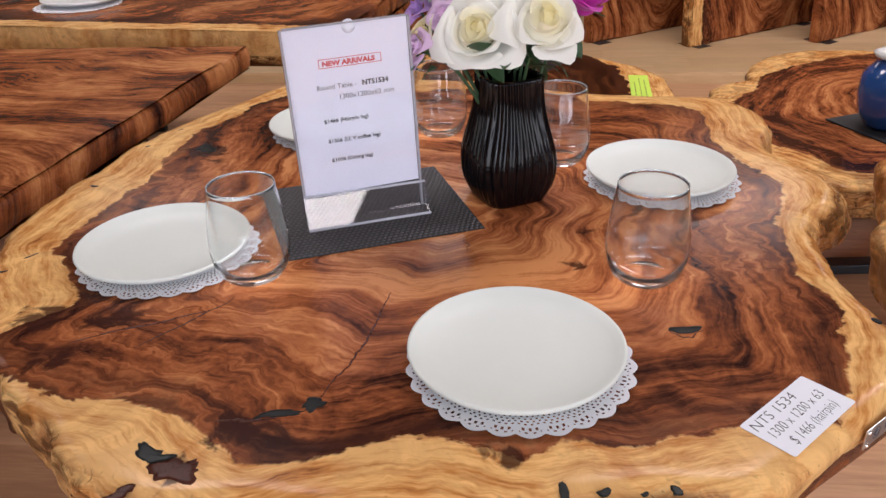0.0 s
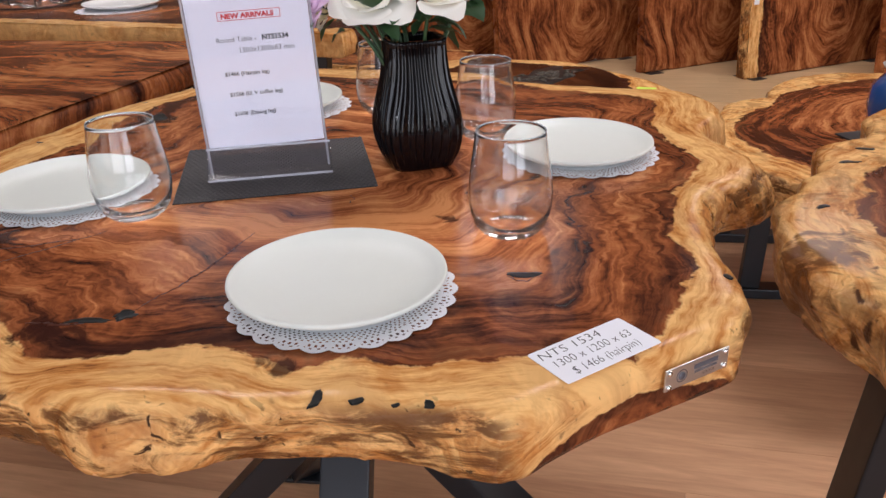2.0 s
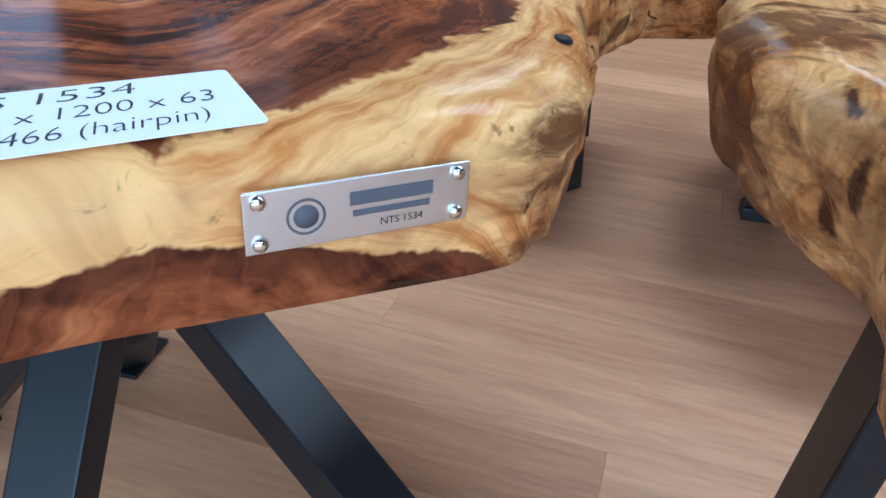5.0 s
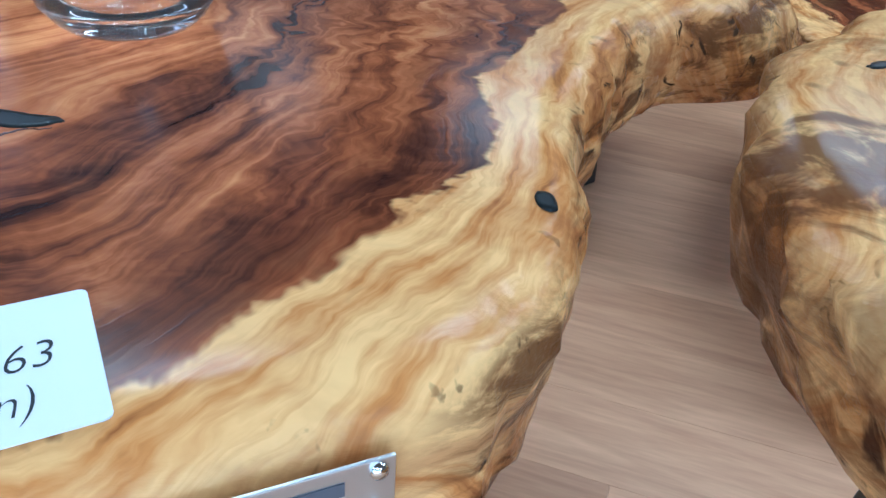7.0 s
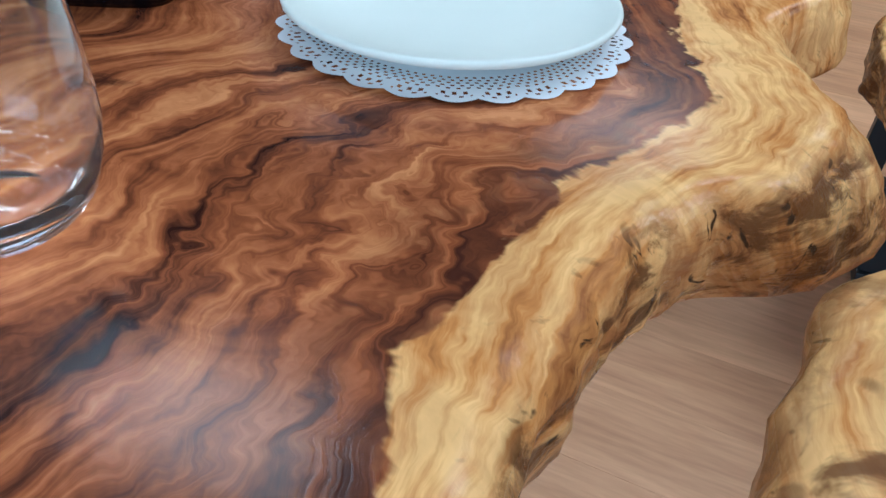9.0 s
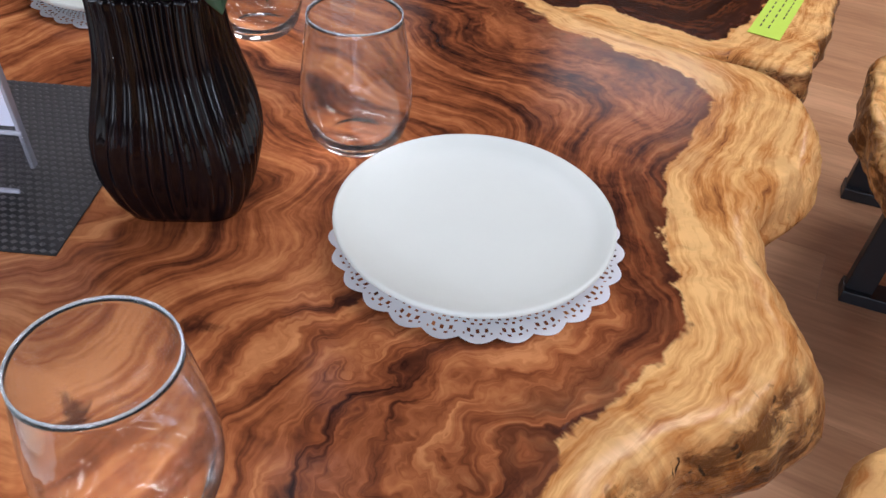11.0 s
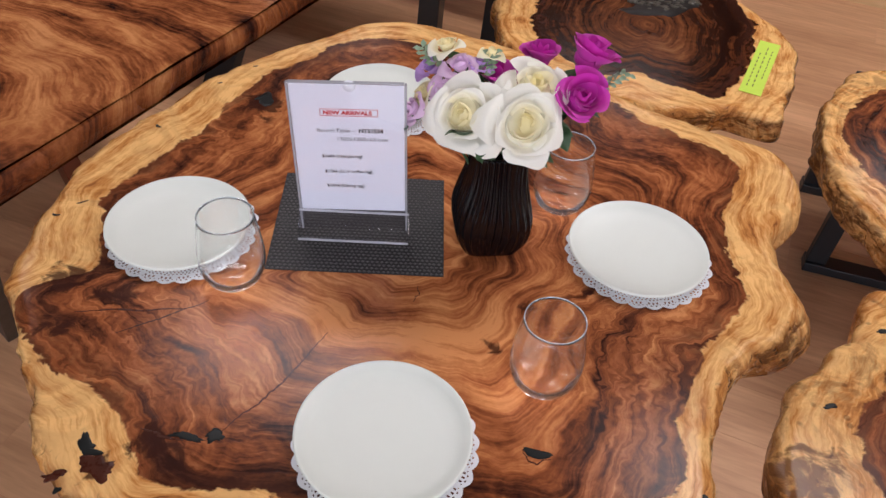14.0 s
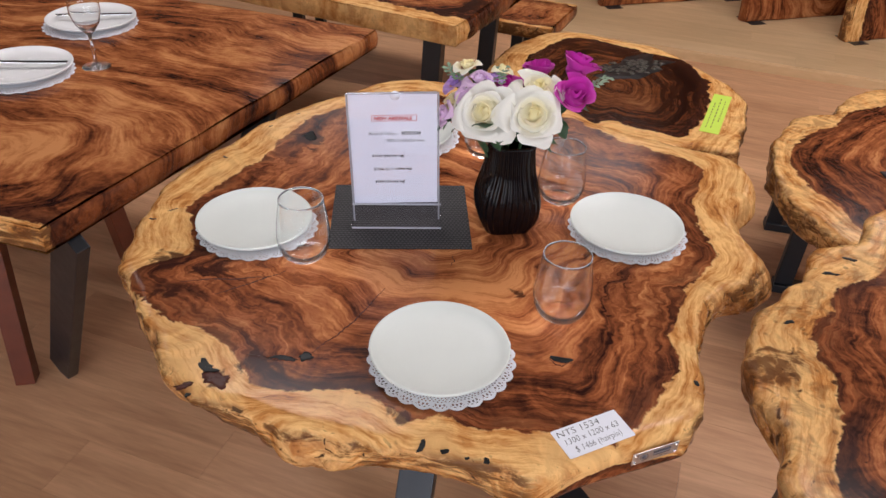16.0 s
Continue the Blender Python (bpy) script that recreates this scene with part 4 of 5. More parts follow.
for name, first, last in (("foot", 0, 3), ("body", 3, 39), ("rim", 39, len(rows) - 1)):
    bm = bmesh.new()
    band = [[bm.verts.new(v) for v in row] for row in rows[first:last + 1]]
    for a, b in zip(band, band[1:]):
        for i in range(n):
            bm.faces.new((a[i], a[(i + 1) % n], b[(i + 1) % n], b[i]))
    if name == "foot":
        bm.faces.new(band[0][::-1])
    if name == "rim":
        bm.faces.new(band[-1])
    part(name, bm, VASE, vase)

card = thing("price_card", pose(0.3755, -0.1985, TOP + 0.0004, 0, 0, 40.5), "white handwritten price card lying on the table", "card")
bm = box(0.105, 0.051, 0.0005, 0, (0, 0, 0.0004))
bmesh.ops.bevel(bm, geom=[e for e in bm.edges if abs(e.verts[0].co.z - e.verts[1].co.z) > 1e-5], offset=0.0022, segments=3, affect="EDGES", profile=0.5)
part("card_sheet", bm, CARD, card, smooth=False)
writing("NTS 1534", 0.0150, INK, card, pose(-0.049, 0.0105, 0.0008, 0, 0, 1), 0.18, -0.0002, 1.12)
writing("1300 x 1200 x 63", 0.0145, INK, card, pose(-0.046, -0.0040, 0.0008, 0, 0, 1), 0.2, -0.0002, 0.86)
writing("$ 1466 (hairpin)", 0.0145, INK, card, pose(-0.038, -0.0195, 0.0008, 0, 0, 1.5), 0.25, -0.0002, 0.80)

# ---- flowers ----
bouquet = thing("flower_bouquet", pose(0.156, 0.288, TOP + 0.10), "artificial ivory, magenta and lilac roses in the vase", "flowers")
rng = random.Random(5)


def bloom(r, layers, closed, seed):
    """A rose of overlapping cupped petals that opens along z."""
    rg = random.Random(seed)
    bm = bmesh.new()
    bmesh.ops.create_uvsphere(bm, u_segments=16, v_segments=10, radius=r * (0.58 if r > 0.03 else 0.45), matrix=Matrix.Translation((0, 0, r * 0.02)) @ Matrix.Diagonal((1, 1, 0.75, 1)))
    k = 0
    for L, count in enumerate(layers):
        f = (L + 1) / len(layers)
        for c in range(count):
            phi = k * 2.39996 + rg.uniform(-0.2, 0.2)
            k += 1
            r1 = r * (0.13 + 0.87 * f ** 1.35) * rg.uniform(0.84, 1.10)
            h = r * (1.12 - 0.56 * f ** 1.3 * (1 - closed)) * rg.uniform(0.84, 1.10)
            span = (1.35 - 0.40 * f) * rg.uniform(0.85, 1.15)
            curl = r * 0.30 * f ** 2 * (1 - 0.6 * closed)
            tilt = rg.uniform(-0.25, 0.25)
            ox, oy = rg.uniform(-0.14, 0.14) * r * f, rg.uniform(-0.14, 0.14) * r * f
            nu, nv = 10, 8
            grid = []
            for j in range(nv + 1):
                row = []
                for i in range(nu + 1):
                    u = 2 * i / nu - 1
                    v = (j / nv) * (1 - 0.20 * abs(u) ** 2.5 + 0.07 * math.sin(4 * u + seed + k))
                    rad = r1 * (0.50 + 0.50 * math.sin(v * 1.5) ** (0.9 + 0.5 * closed)) + curl * v ** 7 - (1 - f) * 0.55 * r1 * v ** 4 + r * 0.03 * math.sin(3 * u + k) * v
                    z = h * (0.34 + 0.66 * v ** 1.15) - curl * 1.1 * v ** 8 + tilt * r * u * v
                    a = phi + u * span * (0.55 + 0.45 * math.sin(min(1, v * 1.3) * 1.57))
                    row.append(bm.verts.new((ox + rad * math.cos(a), oy + rad * math.sin(a), z - r * 0.3)))
                grid.append(row)
            for j in range(nv):
                for i in range(nu):
                    bm.faces.new((grid[j][i], grid[j][i + 1], grid[j + 1][i + 1], grid[j + 1][i]))
    return bm


def leaf(length, width, bend, seed):
    bm = bmesh.new()
    g = []
    for j in range(9):
        v = j / 8
        half = width / 2 * math.sin(math.pi * v ** 0.8) ** 0.8 + 0.0004
        g.append([bm.verts.new((u * half, length * v, -bend * v * v + abs(u) * half * 0.35 + 0.0015 * math.sin(9 * v + u + seed))) for u in (-1, -0.5, 0, 0.5, 1)])
    for j in range(8):
        for i in range(4):
            bm.faces.new((g[j][i], g[j][i + 1], g[j + 1][i + 1], g[j + 1][i]))
    return bm


BASE = Vector((0.156, 0.288, TOP + 0.10))
FLOWERS = [  # place, radius, petal layers, closedness, material, facing
    ((0.112, 0.236, 0.993), 0.044, (2, 3, 4, 4, 5), 0.18, ROSE_WHITE, (-0.15, -0.75, 0.55)),
    ((0.196, 0.229, 1.003), 0.046, (2, 3, 4, 4, 5), 0.15, ROSE_WHITE, (0.15, -0.70, 0.65)),
    ((0.192, 0.290, 1.026), 0.040, (2, 3, 4, 5), 0.35, ROSE_WHITE, (0.15, -0.2, 0.95)),
    ((0.253, 0.300, 1.016), 0.034, (3, 4, 5, 5), 0.95, ROSE_MAGENTA, (0.30, -0.40, 0.85)),
    ((0.182, 0.375, 1.024), 0.028, (3, 4, 5, 5), 0.95, ROSE_MAGENTA, (0.0, 0.1, 1.0)),
    ((0.248, 0.375, 1.040), 0.034, (3, 4, 5, 5), 1.0, ROSE_MAGENTA, (0.3, 0.2, 0.9)),
    ((0.130, 0.330, 1.010), 0.028, (4, 5), 0.8, ROSE_MAGENTA, (0.0, 0.1, 1.0)),
    ((0.086, 0.300, 1.028), 0.021, (3, 4, 5), 0.0, ROSE_LILAC, (-0.1, -0.3, 0.9)),
    ((0.069, 0.268, 1.005), 0.020, (3, 4, 5), 0.0, ROSE_LILAC, (-0.3, -0.6, 0.7)),
    ((0.035, 0.320, 1.006), 0.019, (3, 4, 5), 0.0, ROSE_VIOLET, (-0.5, -0.2, 0.8)),
    ((0.033, 0.258, 0.970), 0.020, (3, 5, 5), 0.0, ROSE_LILAC, (-0.8, -0.4, 0.4)),
    ((0.110, 0.318, 1.026), 0.016, (3, 5), 0.2, ROSE_VIOLET, (0.1, 0.0, 1.0)),
    ((0.058, 0.324, 1.040), 0.020, (3, 5, 5), 0.0, ROSE_WHITE, (-0.2, 0.0, 1.0)),
    ((0.041, 0.276, 0.983), 0.019, (3, 5, 5), 0.2, ROSE_WHITE, (-0.7, -0.4, 0.4)),
    ((0.120, 0.335, 1.035), 0.016, (3, 5), 0.0, ROSE_WHITE, (0.1, 0.2, 1.0)),
    ((0.030, 0.300, 0.955), 0.020, (3, 5), 0.0, ROSE_WHITE, (-0.8, 0.0, 0.3)),
]
for k, (p, r, layers, closed, material, face) in enumerate(FLOWERS):
    head = Vector(p) - BASE
    turn = Vector(face).to_track_quat("Z", "Y").to_matrix().to_4x4()
    part("bloom", bloom(r, layers, closed, k + 1), material, bouquet, m=Matrix.Translation(head - Vector(face).normalized() * r * 0.3) @ turn)
    root = Vector((0.25 * head.x, 0.25 * head.y, 0.02))
    end = head - Vector(face).normalized() * r * 0.5
    pts = [root.lerp(end, s / 8) + Vector((0, 0, 0.02 * math.sin(math.pi * s / 8))) for s in range(9)]
    part("stem", wire(pts, 0.0022), LEAF, bouquet)
    for q in range(4 if r > 0.03 else 2):
        a = rng.uniform(0, 6.28)
        at = root.lerp(end, rng.uniform(0.72, 0.98))
        part("leaf", leaf(rng.uniform(0.035, 0.06) * (1 if r > 0.03 else 0.7), 0.024 if r > 0.03 else 0.015, 0.012, k + q), LEAF, bouquet,
             m=Matrix.Translation(at) @ pose(0, 0, 0, rng.uniform(-35, 25), rng.uniform(-20, 20), math.degrees(a)))
for k in range(26):
    a = k * 2.39996
    rr = 0.022 + 0.040 * ((k * 7) % 10) / 10
    at = Vector((rr * math.cos(a), rr * math.sin(a), 0.082 + 0.045 * ((k * 3) % 8) / 8))
    part("leaf", leaf(rng.uniform(0.038, 0.058), rng.uniform(0.020, 0.030), 0.014, k), LEAF, bouquet,
         m=Matrix.Translation(at) @ pose(0, 0, 0, 0, 0, math.degrees(a) - 90) @ pose(0, 0, 0, rng.uniform(-25, 45), rng.uniform(-25, 25), 0))
for p, a in (((0.270, 0.330, 1.020), -60), ((0.120, 0.300, 1.018), 0), ((0.055, 0.300, 1.015), 60)):
    for q in range(9):
        side = 1 if q % 2 else -1
        part("sprig_leaf", leaf(0.016, 0.007, 0.002, q), LEAF_PALE, bouquet,
             m=Matrix.Translation(Vector(p) - BASE) @ pose(0, 0, 0, 25, 0, a) @ pose(0, q * 0.0045, 0) @ pose(0, 0, 0, 0, 0, side * 55))

# ---- neighbouring tables ----
rb = random.Random(21)
BURLS = [(0.625 + 0.13 * rb.random() ** 1.5 - 1.15, -0.20 + 0.27 * rb.random() - 0.10, rb.uniform(0.0025, 0.0055), rb.uniform(0.45, 0.72)) for q in range(120)]
second = thing("live_edge_table", pose(1.15, 0.10, TOP), "second round live-edge table with burled pale rim", "table")
live_slab("tabletop", [0.580, 0.576, 0.575, 0.576, 0.580, 0.576, 0.575, 0.576, 0.580, 0.576, 0.575, 0.544, 0.485, 0.509, 0.499, 0.514, 0.560, 0.570, 0.564, 0.622, 0.629, 0.590, 0.575, 0.576, 0.580, 0.576, 0.575, 0.576, 0.580, 0.576, 0.575, 0.576], [0.480, 0.477, 0.476, 0.477, 0.480, 0.477, 0.476, 0.477, 0.480, 0.477, 0.476, 0.457, 0.410, 0.401, 0.428, 0.434, 0.460, 0.445, 0.479, 0.553, 0.522, 0.487, 0.476, 0.477, 0.480, 0.477, 0.476, 0.477, 0.480, 0.477, 0.476, 0.477], 0.085, WOOD_SIDE, second, n=300, rough=1.6, seed=3, flare=(-0.01,), knots=BURLS, flames=[(-0.53, -0.09, 0.075, 1.0)], calm_flame=0.15)
for a, b in (((-0.42, -0.30), (-0.36, -0.20)), ((-0.42, 0.02), (-0.36, 0.02)), ((0.3, 0.3), (0.3, 0.3)), ((0.3, -0.3), (0.3, -0.3))):
    part("leg", beam((a[0], a[1], -TOP + 0.002), (b[0], b[1], -0.085), 0.07, 0.035), STEEL, second, smooth=False)
part("leg_rail", box(0.05, 0.30, 0.03, 0.003, (-0.41, -0.13, -TOP + 0.017)), STEEL, second, smooth=False)
for x, y, ln, tn, s in ((0.657, 0.135, 0.020, 20, 1), (0.74, 0.30, 0.030, 10, 2), (0.78, 0.36, 0.028, 5, 3)):
    part("resin_fill", blob(ln, 0.008, tn, s, 0.001, 0.3), RESIN, second, m=pose(x - 1.15, y - 0.10, 0))

LOW = 0.50
low = thing("low_table", pose(1.32, 1.42, LOW), "low live-edge rain-tree table with black steel legs", "table")
live_slab("tabletop", [0.620, 0.616, 0.615, 0.616, 0.620, 0.585, 0.574, 0.579, 0.575, 0.557, 0.524, 0.479, 0.440, 0.426, 0.478, 0.500, 0.520, 0.555, 0.603, 0.636, 0.673, 0.704, 0.649, 0.616, 0.620, 0.616, 0.615, 0.616, 0.620, 0.616, 0.615, 0.616], [0.520, 0.517, 0.516, 0.517, 0.520, 0.517, 0.516, 0.493, 0.437, 0.407, 0.394, 0.378, 0.373, 0.370, 0.368, 0.400, 0.453, 0.495, 0.528, 0.551, 0.559, 0.602, 0.543, 0.517, 0.520, 0.517, 0.516, 0.517, 0.520, 0.517, 0.516, 0.517], 0.075, WOOD_LOW, low, n=280, rough=1.6, seed=6)
for s in (-1, 1):
    y = 0.0 + s * 0.33 if s > 0 else -0.06
    for x in (-0.36, 0.30):
        part("leg", beam((x - 0.03, y - 0.02, -LOW + 0.03), (x - 0.02, y - 0.02, -0.07), 0.055, 0.03, (0, 1, 0)), STEEL, low, smooth=False)
    part("leg_foot", box(0.74, 0.055, 0.03, 0.003, (-0.05, y - 0.02, -LOW + 0.016)), STEEL, low, smooth=False)
napkin = thing("slate_mat", pose(1.235, 1.20, LOW, 0, 0, 20), "dark grey square mat on the low table", "mat")
part("mat_sheet", box(0.28, 0.24, 0.004, 0.001, (0, 0, 0.003)), MAT, napkin, smooth=False)
pot = thing("blue_pot", pose(1.180, 1.195, LOW + 0.0052), "round glossy blue ceramic pot with white top", "pot")
part("body", lathe([(0, 0), (0.035, 0), (0.05, 0.006), (0.072, 0.045), (0.079, 0.090), (0.074, 0.135), (0.05, 0.165), (0.034, 0.171), (0, 0.172)], 48), BLUE, pot)
part("top", lathe([(0.034, 0.170), (0.056, 0.178), (0.060, 0.186), (0.045, 0.194), (0, 0.200)], 40), PORCELAIN, pot, "white rounded top")

BOWL = 0.55
river = thing("river_coffee_table", pose(0.30, 1.52, BOWL), "dark live-edge table with clear resin river over pebbles", "table")
live_slab("tabletop", [0.414, 0.396, 0.390, 0.368, 0.365, 0.382, 0.408, 0.435, 0.446, 0.472, 0.518, 0.532, 0.500, 0.474, 0.456, 0.447, 0.442, 0.429, 0.428, 0.429, 0.427, 0.426, 0.428, 0.429, 0.427, 0.426, 0.428, 0.429, 0.505, 0.456, 0.424, 0.411], [0.284, 0.292, 0.314, 0.321, 0.343, 0.366, 0.349, 0.353, 0.372, 0.400, 0.446, 0.429, 0.388, 0.368, 0.356, 0.330, 0.319, 0.320, 0.328, 0.329, 0.327, 0.327, 0.328, 0.329, 0.268, 0.301, 0.329, 0.373, 0.340, 0.321, 0.300, 0.286], 0.07, WOOD_BOWL, river, n=240, rough=1.4, seed=9)
part("resin_pool", blob(0.32, 0.17, 32, 31.0, 0.0009, 0.35), RESIN, river, "glossy dark clear resin", m=pose(0.03, 0.18, 0))
rg = random.Random(8)
for q in range(95):
    u, v = rg.uniform(-1, 1), rg.uniform(-1, 1)
    if u * u + v * v > 1:
        continue
    ca, sa = math.cos(radians(32)), math.sin(radians(32))
    x, y = 0.125 * u * ca - 0.06 * v * sa, 0.125 * u * sa + 0.06 * v * ca
    s = rg.uniform(0.006, 0.012)
    bm = bmesh.new()
    bmesh.ops.create_icosphere(bm, subdivisions=1, radius=1.0, matrix=Matrix.Diagonal((s * rg.uniform(1, 1.5), s, s * 0.16, 1)))
    part("pebble", bm, PEBBLE, river, m=pose(0.03 + x, 0.18 + y, 0.0012, 0, 0, rg.uniform(0, 180)))
for a in (40, 140, 220, 320):
    d = Vector((math.cos(radians(a)), math.sin(radians(a)), 0))
    part("leg", beam(d * 0.26 + Vector((0, 0, -BOWL + 0.002)), d * 0.22 + Vector((0, 0, -0.069)), 0.05, 0.05), STEEL, river, smooth=False)
note = thing("yellow_note", pose(0.605, 1.405, BOWL + 0.0012, 0, 0, 81), "yellow-green sticky price note with handwriting", "note")
part("note_sheet", box(0.30, 0.055, 0.0005, 0, (0, 0, 0.0005)), YELLOW, note, smooth=False)
for k, (w, x) in enumerate(((0.20, -0.02), (0.24, 0.0), (0.17, 0.02))):
    for q in range(9):
        part("scribble", box(w / 16, 0.0022, 0.0003, 0, (x - w / 2 + (q + 0.5) * w / 9, 0.014 - 0.014 * k, 0.0009), pose(0, 0, 0, 0, 0, 0)), INK, note, smooth=False)

long_table = thing("dining_table", pose(-0.64, 0.0, TOP), "long glossy rain-tree dining table with straight edges", "table")
straight_slab("tabletop", ((-1.75, 0.10), (0.0, 0.0), (0.225, 1.21), (-1.75, 1.33)), 0.055, WOOD_LONG, long_table, sapw=0.012, live=(0,), pith=(0.72, 0.15), nu=80, nv=60, rough=0.7, seed=2)
for x, y, fx, fy in ((-0.005, 0.075, -0.40, 0.34), (-1.5, 0.2, -1.3, 0.4), (-0.02, 1.05, -0.25, 0.95), (-1.5, 1.1, -1.3, 0.95)):
    part("leg", beam((fx, fy, -TOP + 0.002), (x, y, -0.056), 0.085, 0.03, (0.4, 1, 0)), STEEL, long_table, smooth=False)

stool = thing("wooden_bench", pose(-1.10, 0.27, 0), "red-brown stained wooden bench under the table", "bench")
part("seat", box(0.9, 0.34, 0.05, 0.008, (-0.30, 0.35, 0.44)), RED_WOOD, stool, smooth=False)
for a, b in (((0.0, 0.0, 0.002), (-0.03, 0.06, 0.415)), ((-0.6, 0.2, 0.002), (-0.55, 0.24, 0.415)), ((0.02, 0.5, 0.002), (0.0, 0.45, 0.415)), ((-0.6, 0.5, 0.002), (-0.55, 0.45, 0.415))):
    part("leg", beam(a, b, 0.05, 0.05), RED_WOOD, stool, smooth=False)

plate_mesh = mesh_of(dinner_plate(0.125), "side_plate", PORCELAIN)
SIDE_DOILY = doily_parts(0.128)
for x, y, tn in ((-1.205, 0.970, 25), (-1.150, 0.600, 20)):
    lay_doily(SIDE_DOILY, pose(x + 0.004, y - 0.012, TOP + 0.0006), "white paper lace doily on the dining table", "doilies on the dining table")
    p = new("side_plate", plate_mesh)
    tagged(p, "shiny white porcelain plate with a knife on it", "plate", "plates on the dining table").matrix_basis = pose(x, y, TOP + 0.0015)
    kn = thing("table_knife", pose(x + 0.005, y + 0.005, TOP + 0.024, 0, 0, tn), "steel table knife resting across a plate", "knife", "knives on plates")
    part("handle", box(0.095, 0.013, 0.007, 0.0025, (-0.055, 0, 0)), CHROME, kn)
    part("blade", box(0.115, 0.016, 0.0022, 0.0009, (0.05, 0.001, 0)), CHROME, kn, smooth=False)

WINE = [(0, 0.003), (0.034, 0.0), (0.036, 0.001), (0.034, 0.003), (0.010, 0.007), (0.0045, 0.014), (0.0040, 0.05), (0.0045, 0.083), (0.014, 0.094), (0.030, 0.115), (0.038, 0.145), (0.037, 0.175), (0.0316, 0.208), (0.0311, 0.2115), (0.0306, 0.212),
        (0.0301, 0.2115), (0.0306, 0.208), (0.0360, 0.175), (0.0370, 0.145), (0.029, 0.116), (0.012, 0.097), (0, 0.094)]
wine_mesh = mesh_of(lathe(WINE, 56), "wine_glass", TUMBLER)
for x, y in ((-0.998, 0.690), (-1.55, 0.75)):
    w = new("wine_glass", wine_mesh)
    tagged(w, "empty clear stemmed wine glass", "glass", "wine glasses").matrix_basis = pose(x, y, TOP + 0.0003)
    w.visible_shadow = False

back = thing("rear_dining_table", pose(-0.20, 1.32, TOP), "long rain-tree table with pale live edge", "table")
straight_slab("tabletop", ((-3.0, 0.62), (0.0, 0.0), (0.16, 0.80), (-2.9, 1.42)), 0.065, WOOD_BACK, back, sapw=0.075, live=(0, 2), pith=(0.4, 0.6), nu=90, nv=44, rough=1.3, seed=8)
for x, y in ((-0.09, 0.09), (-0.02, 0.66), (-2.4, 0.65), (-2.4, 1.2)):
    part("leg", beam((x - 0.03, y, -TOP + 0.002), (x, y, -0.066), 0.06, 0.06), STEEL, back, smooth=False)
lay_doily(SIDE_DOILY, pose(-1.07, 1.80, TOP + 0.0008), "white paper lace doily on the rear table")
p = new("side_plate", plate_mesh)
tagged(p, "shiny white porcelain plate on a doily", "plate").matrix_basis = pose(-1.065, 1.83, TOP + 0.0016)
basket = thing("wire_basket", pose(-1.44, 1.95, TOP + 0.0005), "round black wire basket holding clear glasses", "basket")
for z, r in ((0.004, 0.155), (0.035, 0.160), (0.085, 0.165)):
    part("hoop", wire([(r * math.cos(2 * math.pi * q / 48), r * math.sin(2 * math.pi * q / 48), z) for q in range(48)], 0.003, 6, True), STEEL, basket)
for q in range(12):
    a = 2 * math.pi * q / 12
    part("upright", wire([(0.155 * math.cos(a), 0.155 * math.sin(a), 0.004), (0.160 * math.cos(a), 0.160 * math.sin(a), 0.035), (0.165 * math.cos(a), 0.165 * math.sin(a), 0.085)], 0.002), STEEL, basket)
for x, y in ((-1.52, 1.93), (-1.42, 1.87), (-1.36, 1.96), (-1.46, 2.03)):
    tumbler(x, y, TOP + 0.003, "glasses in the wire basket")

bench = thing("long_bench", pose(0.04, 2.28, 0.45), "straight wooden bench with pale sawn edges", "bench")
straight_slab("seat", ((-1.5, 0.18), (-0.06, 0.0), (0.0, 0.36), (-1.45, 0.54)), 0.055, WOOD_LONG, bench, sapw=0.02, live=(0, 2), nu=40, nv=16, rough=0.3, seed=12)
for x in (-0.22, -1.3):
    for y in (0.10, 0.36):
        part("leg", beam((x, y - x * 0.1, -0.448), (x, y - x * 0.1, -0.056), 0.05, 0.04), STEEL, bench, smooth=False)

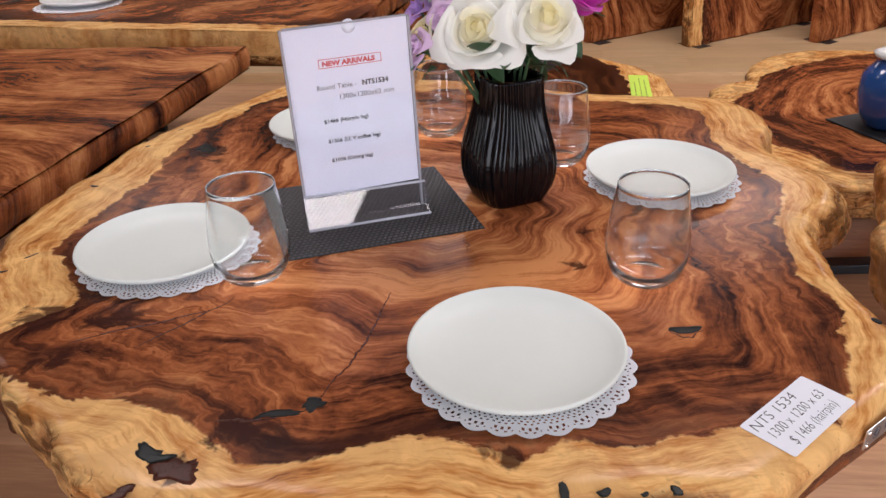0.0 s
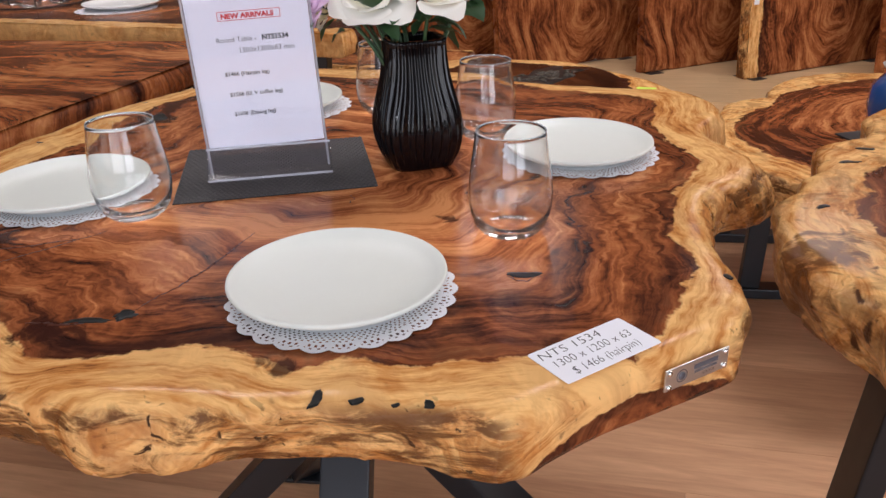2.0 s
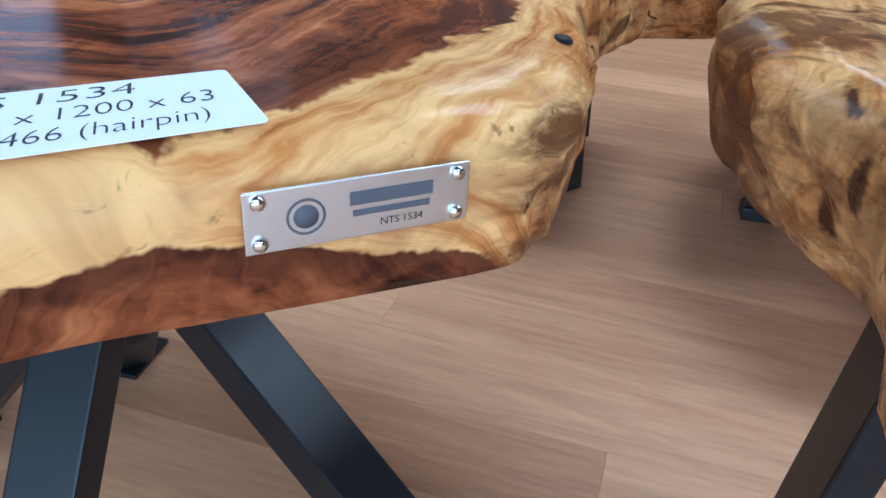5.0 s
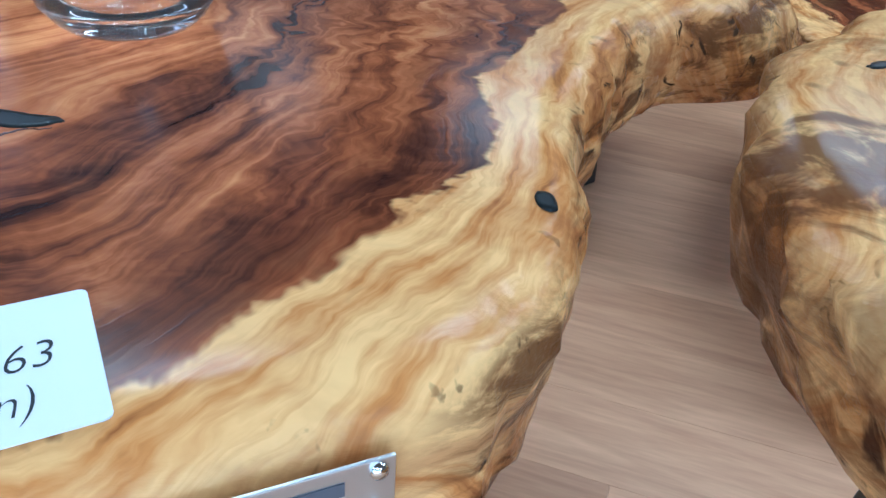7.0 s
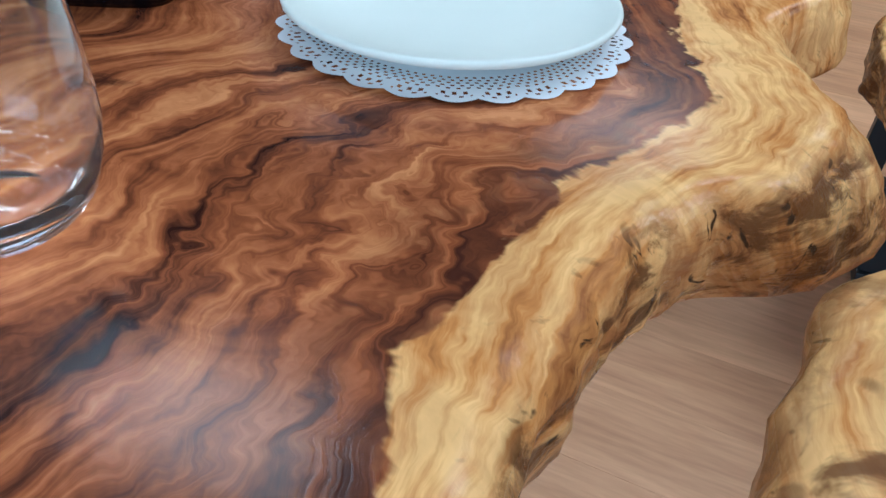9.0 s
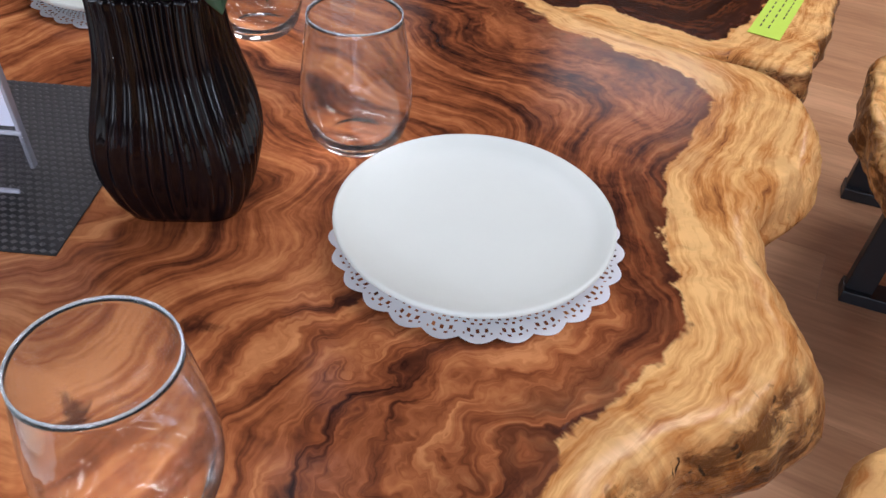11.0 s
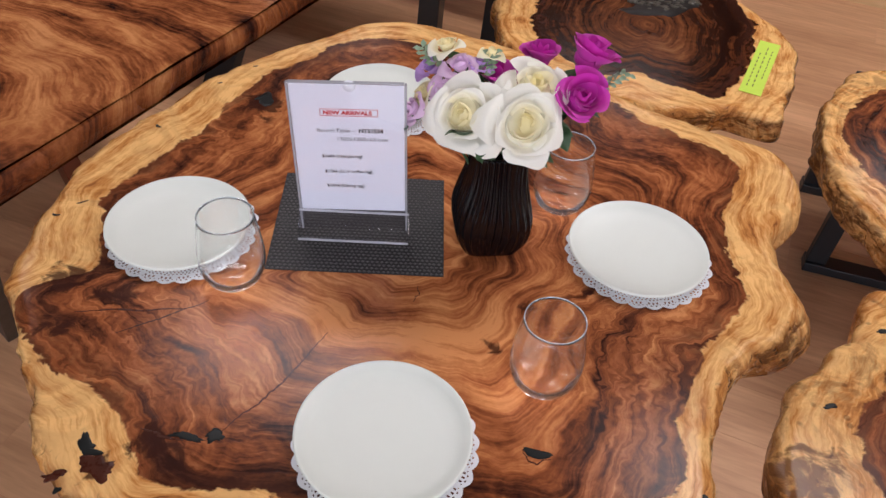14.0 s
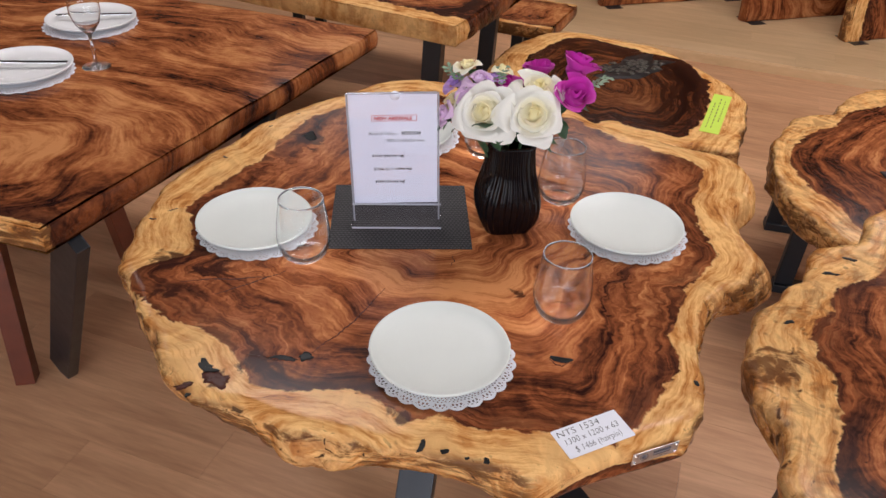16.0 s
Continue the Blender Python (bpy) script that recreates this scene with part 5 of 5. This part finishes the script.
# ---- upright slabs on the platform ----
PZ = 0.047
for k, (x, y, w, h, th) in enumerate(((-0.62, 3.98, 1.05, 2.3, 0.06), (0.08, 3.94, 1.00, 2.2, 0.06), (0.91, 3.95, 0.95, 2.3, 0.065), (1.45, 3.80, 1.10, 2.4, 0.07), (2.18, 3.82, 1.05, 2.3, 0.06), (2.85, 3.78, 1.05, 2.3, 0.06))):
    up = thing("upright_slab", pose(x, y, PZ, 0, 0, 32), "tall dark rain-tree slab standing on edge for display", "wood slab", "upright slabs on the platform")
    s = straight_slab("slab", ((0.0, 0.0), (w, 0.0), (w, h), (0.0, h)), th, WOOD_SLAB, up, sapw=0.09, live=(3,) if k == 3 else (), pith=(0.6, 0.2), nu=34, nv=50, rough=1.6, seed=20 + k)
    s.matrix_basis = pose(0, 0, 0.012, 86, 0, 0)
    for q in (0.03, w - 0.15):
        part("foot_plate", box(0.10, 0.16, 0.011, 0.002, (q + 0.04, 0.03, 0.006)), STEEL, up, smooth=False)

tag = thing("price_tag", pose(1.452, 3.765, 0.52, 0, 0, 32), "small white price tag fixed to an upright slab", "tag")
part("tag_sheet", box(0.035, 0.002, 0.11, 0.0005), CARD, tag, smooth=False)

# ---- boards ----


def boards(parent, x0, x1, y0, y1, wide, long, z, material, seed):
    bm = box(long - 0.0005, wide - 0.0005, 0.010, 0.0006)
    me = mesh_of(bm, "plank", material, False)
    rg = random.Random(seed)
    y, row = y0, 0
    while y < y1:
        x = x0 - rg.uniform(0, long)
        while x < x1:
            o = new("plank", me)
            o.parent = parent
            o.location = (x + long / 2, y + wide / 2, z - 0.005)
            x += long
        y += wide
        row += 1


floor_boards = thing("floor_boards", pose(0, 0, 0, 0, 0, TURN), "brown oak floor boards with staggered joints", "floor", kind="structure")
boards(floor_boards, -2.6, 4.0, -1.1, 3.40, 0.165, 1.8, 0.0, BOARD, 3)
platform_boards = thing("platform_boards", pose(0, 3.42, 0, 0, 0, TURN), "pale maple boards on the display platform", "floor", kind="structure")
boards(platform_boards, -1.5, 4.2, 0.004, 2.6, 0.15, 1.5, 0.0565, BOARD_PALE, 4)
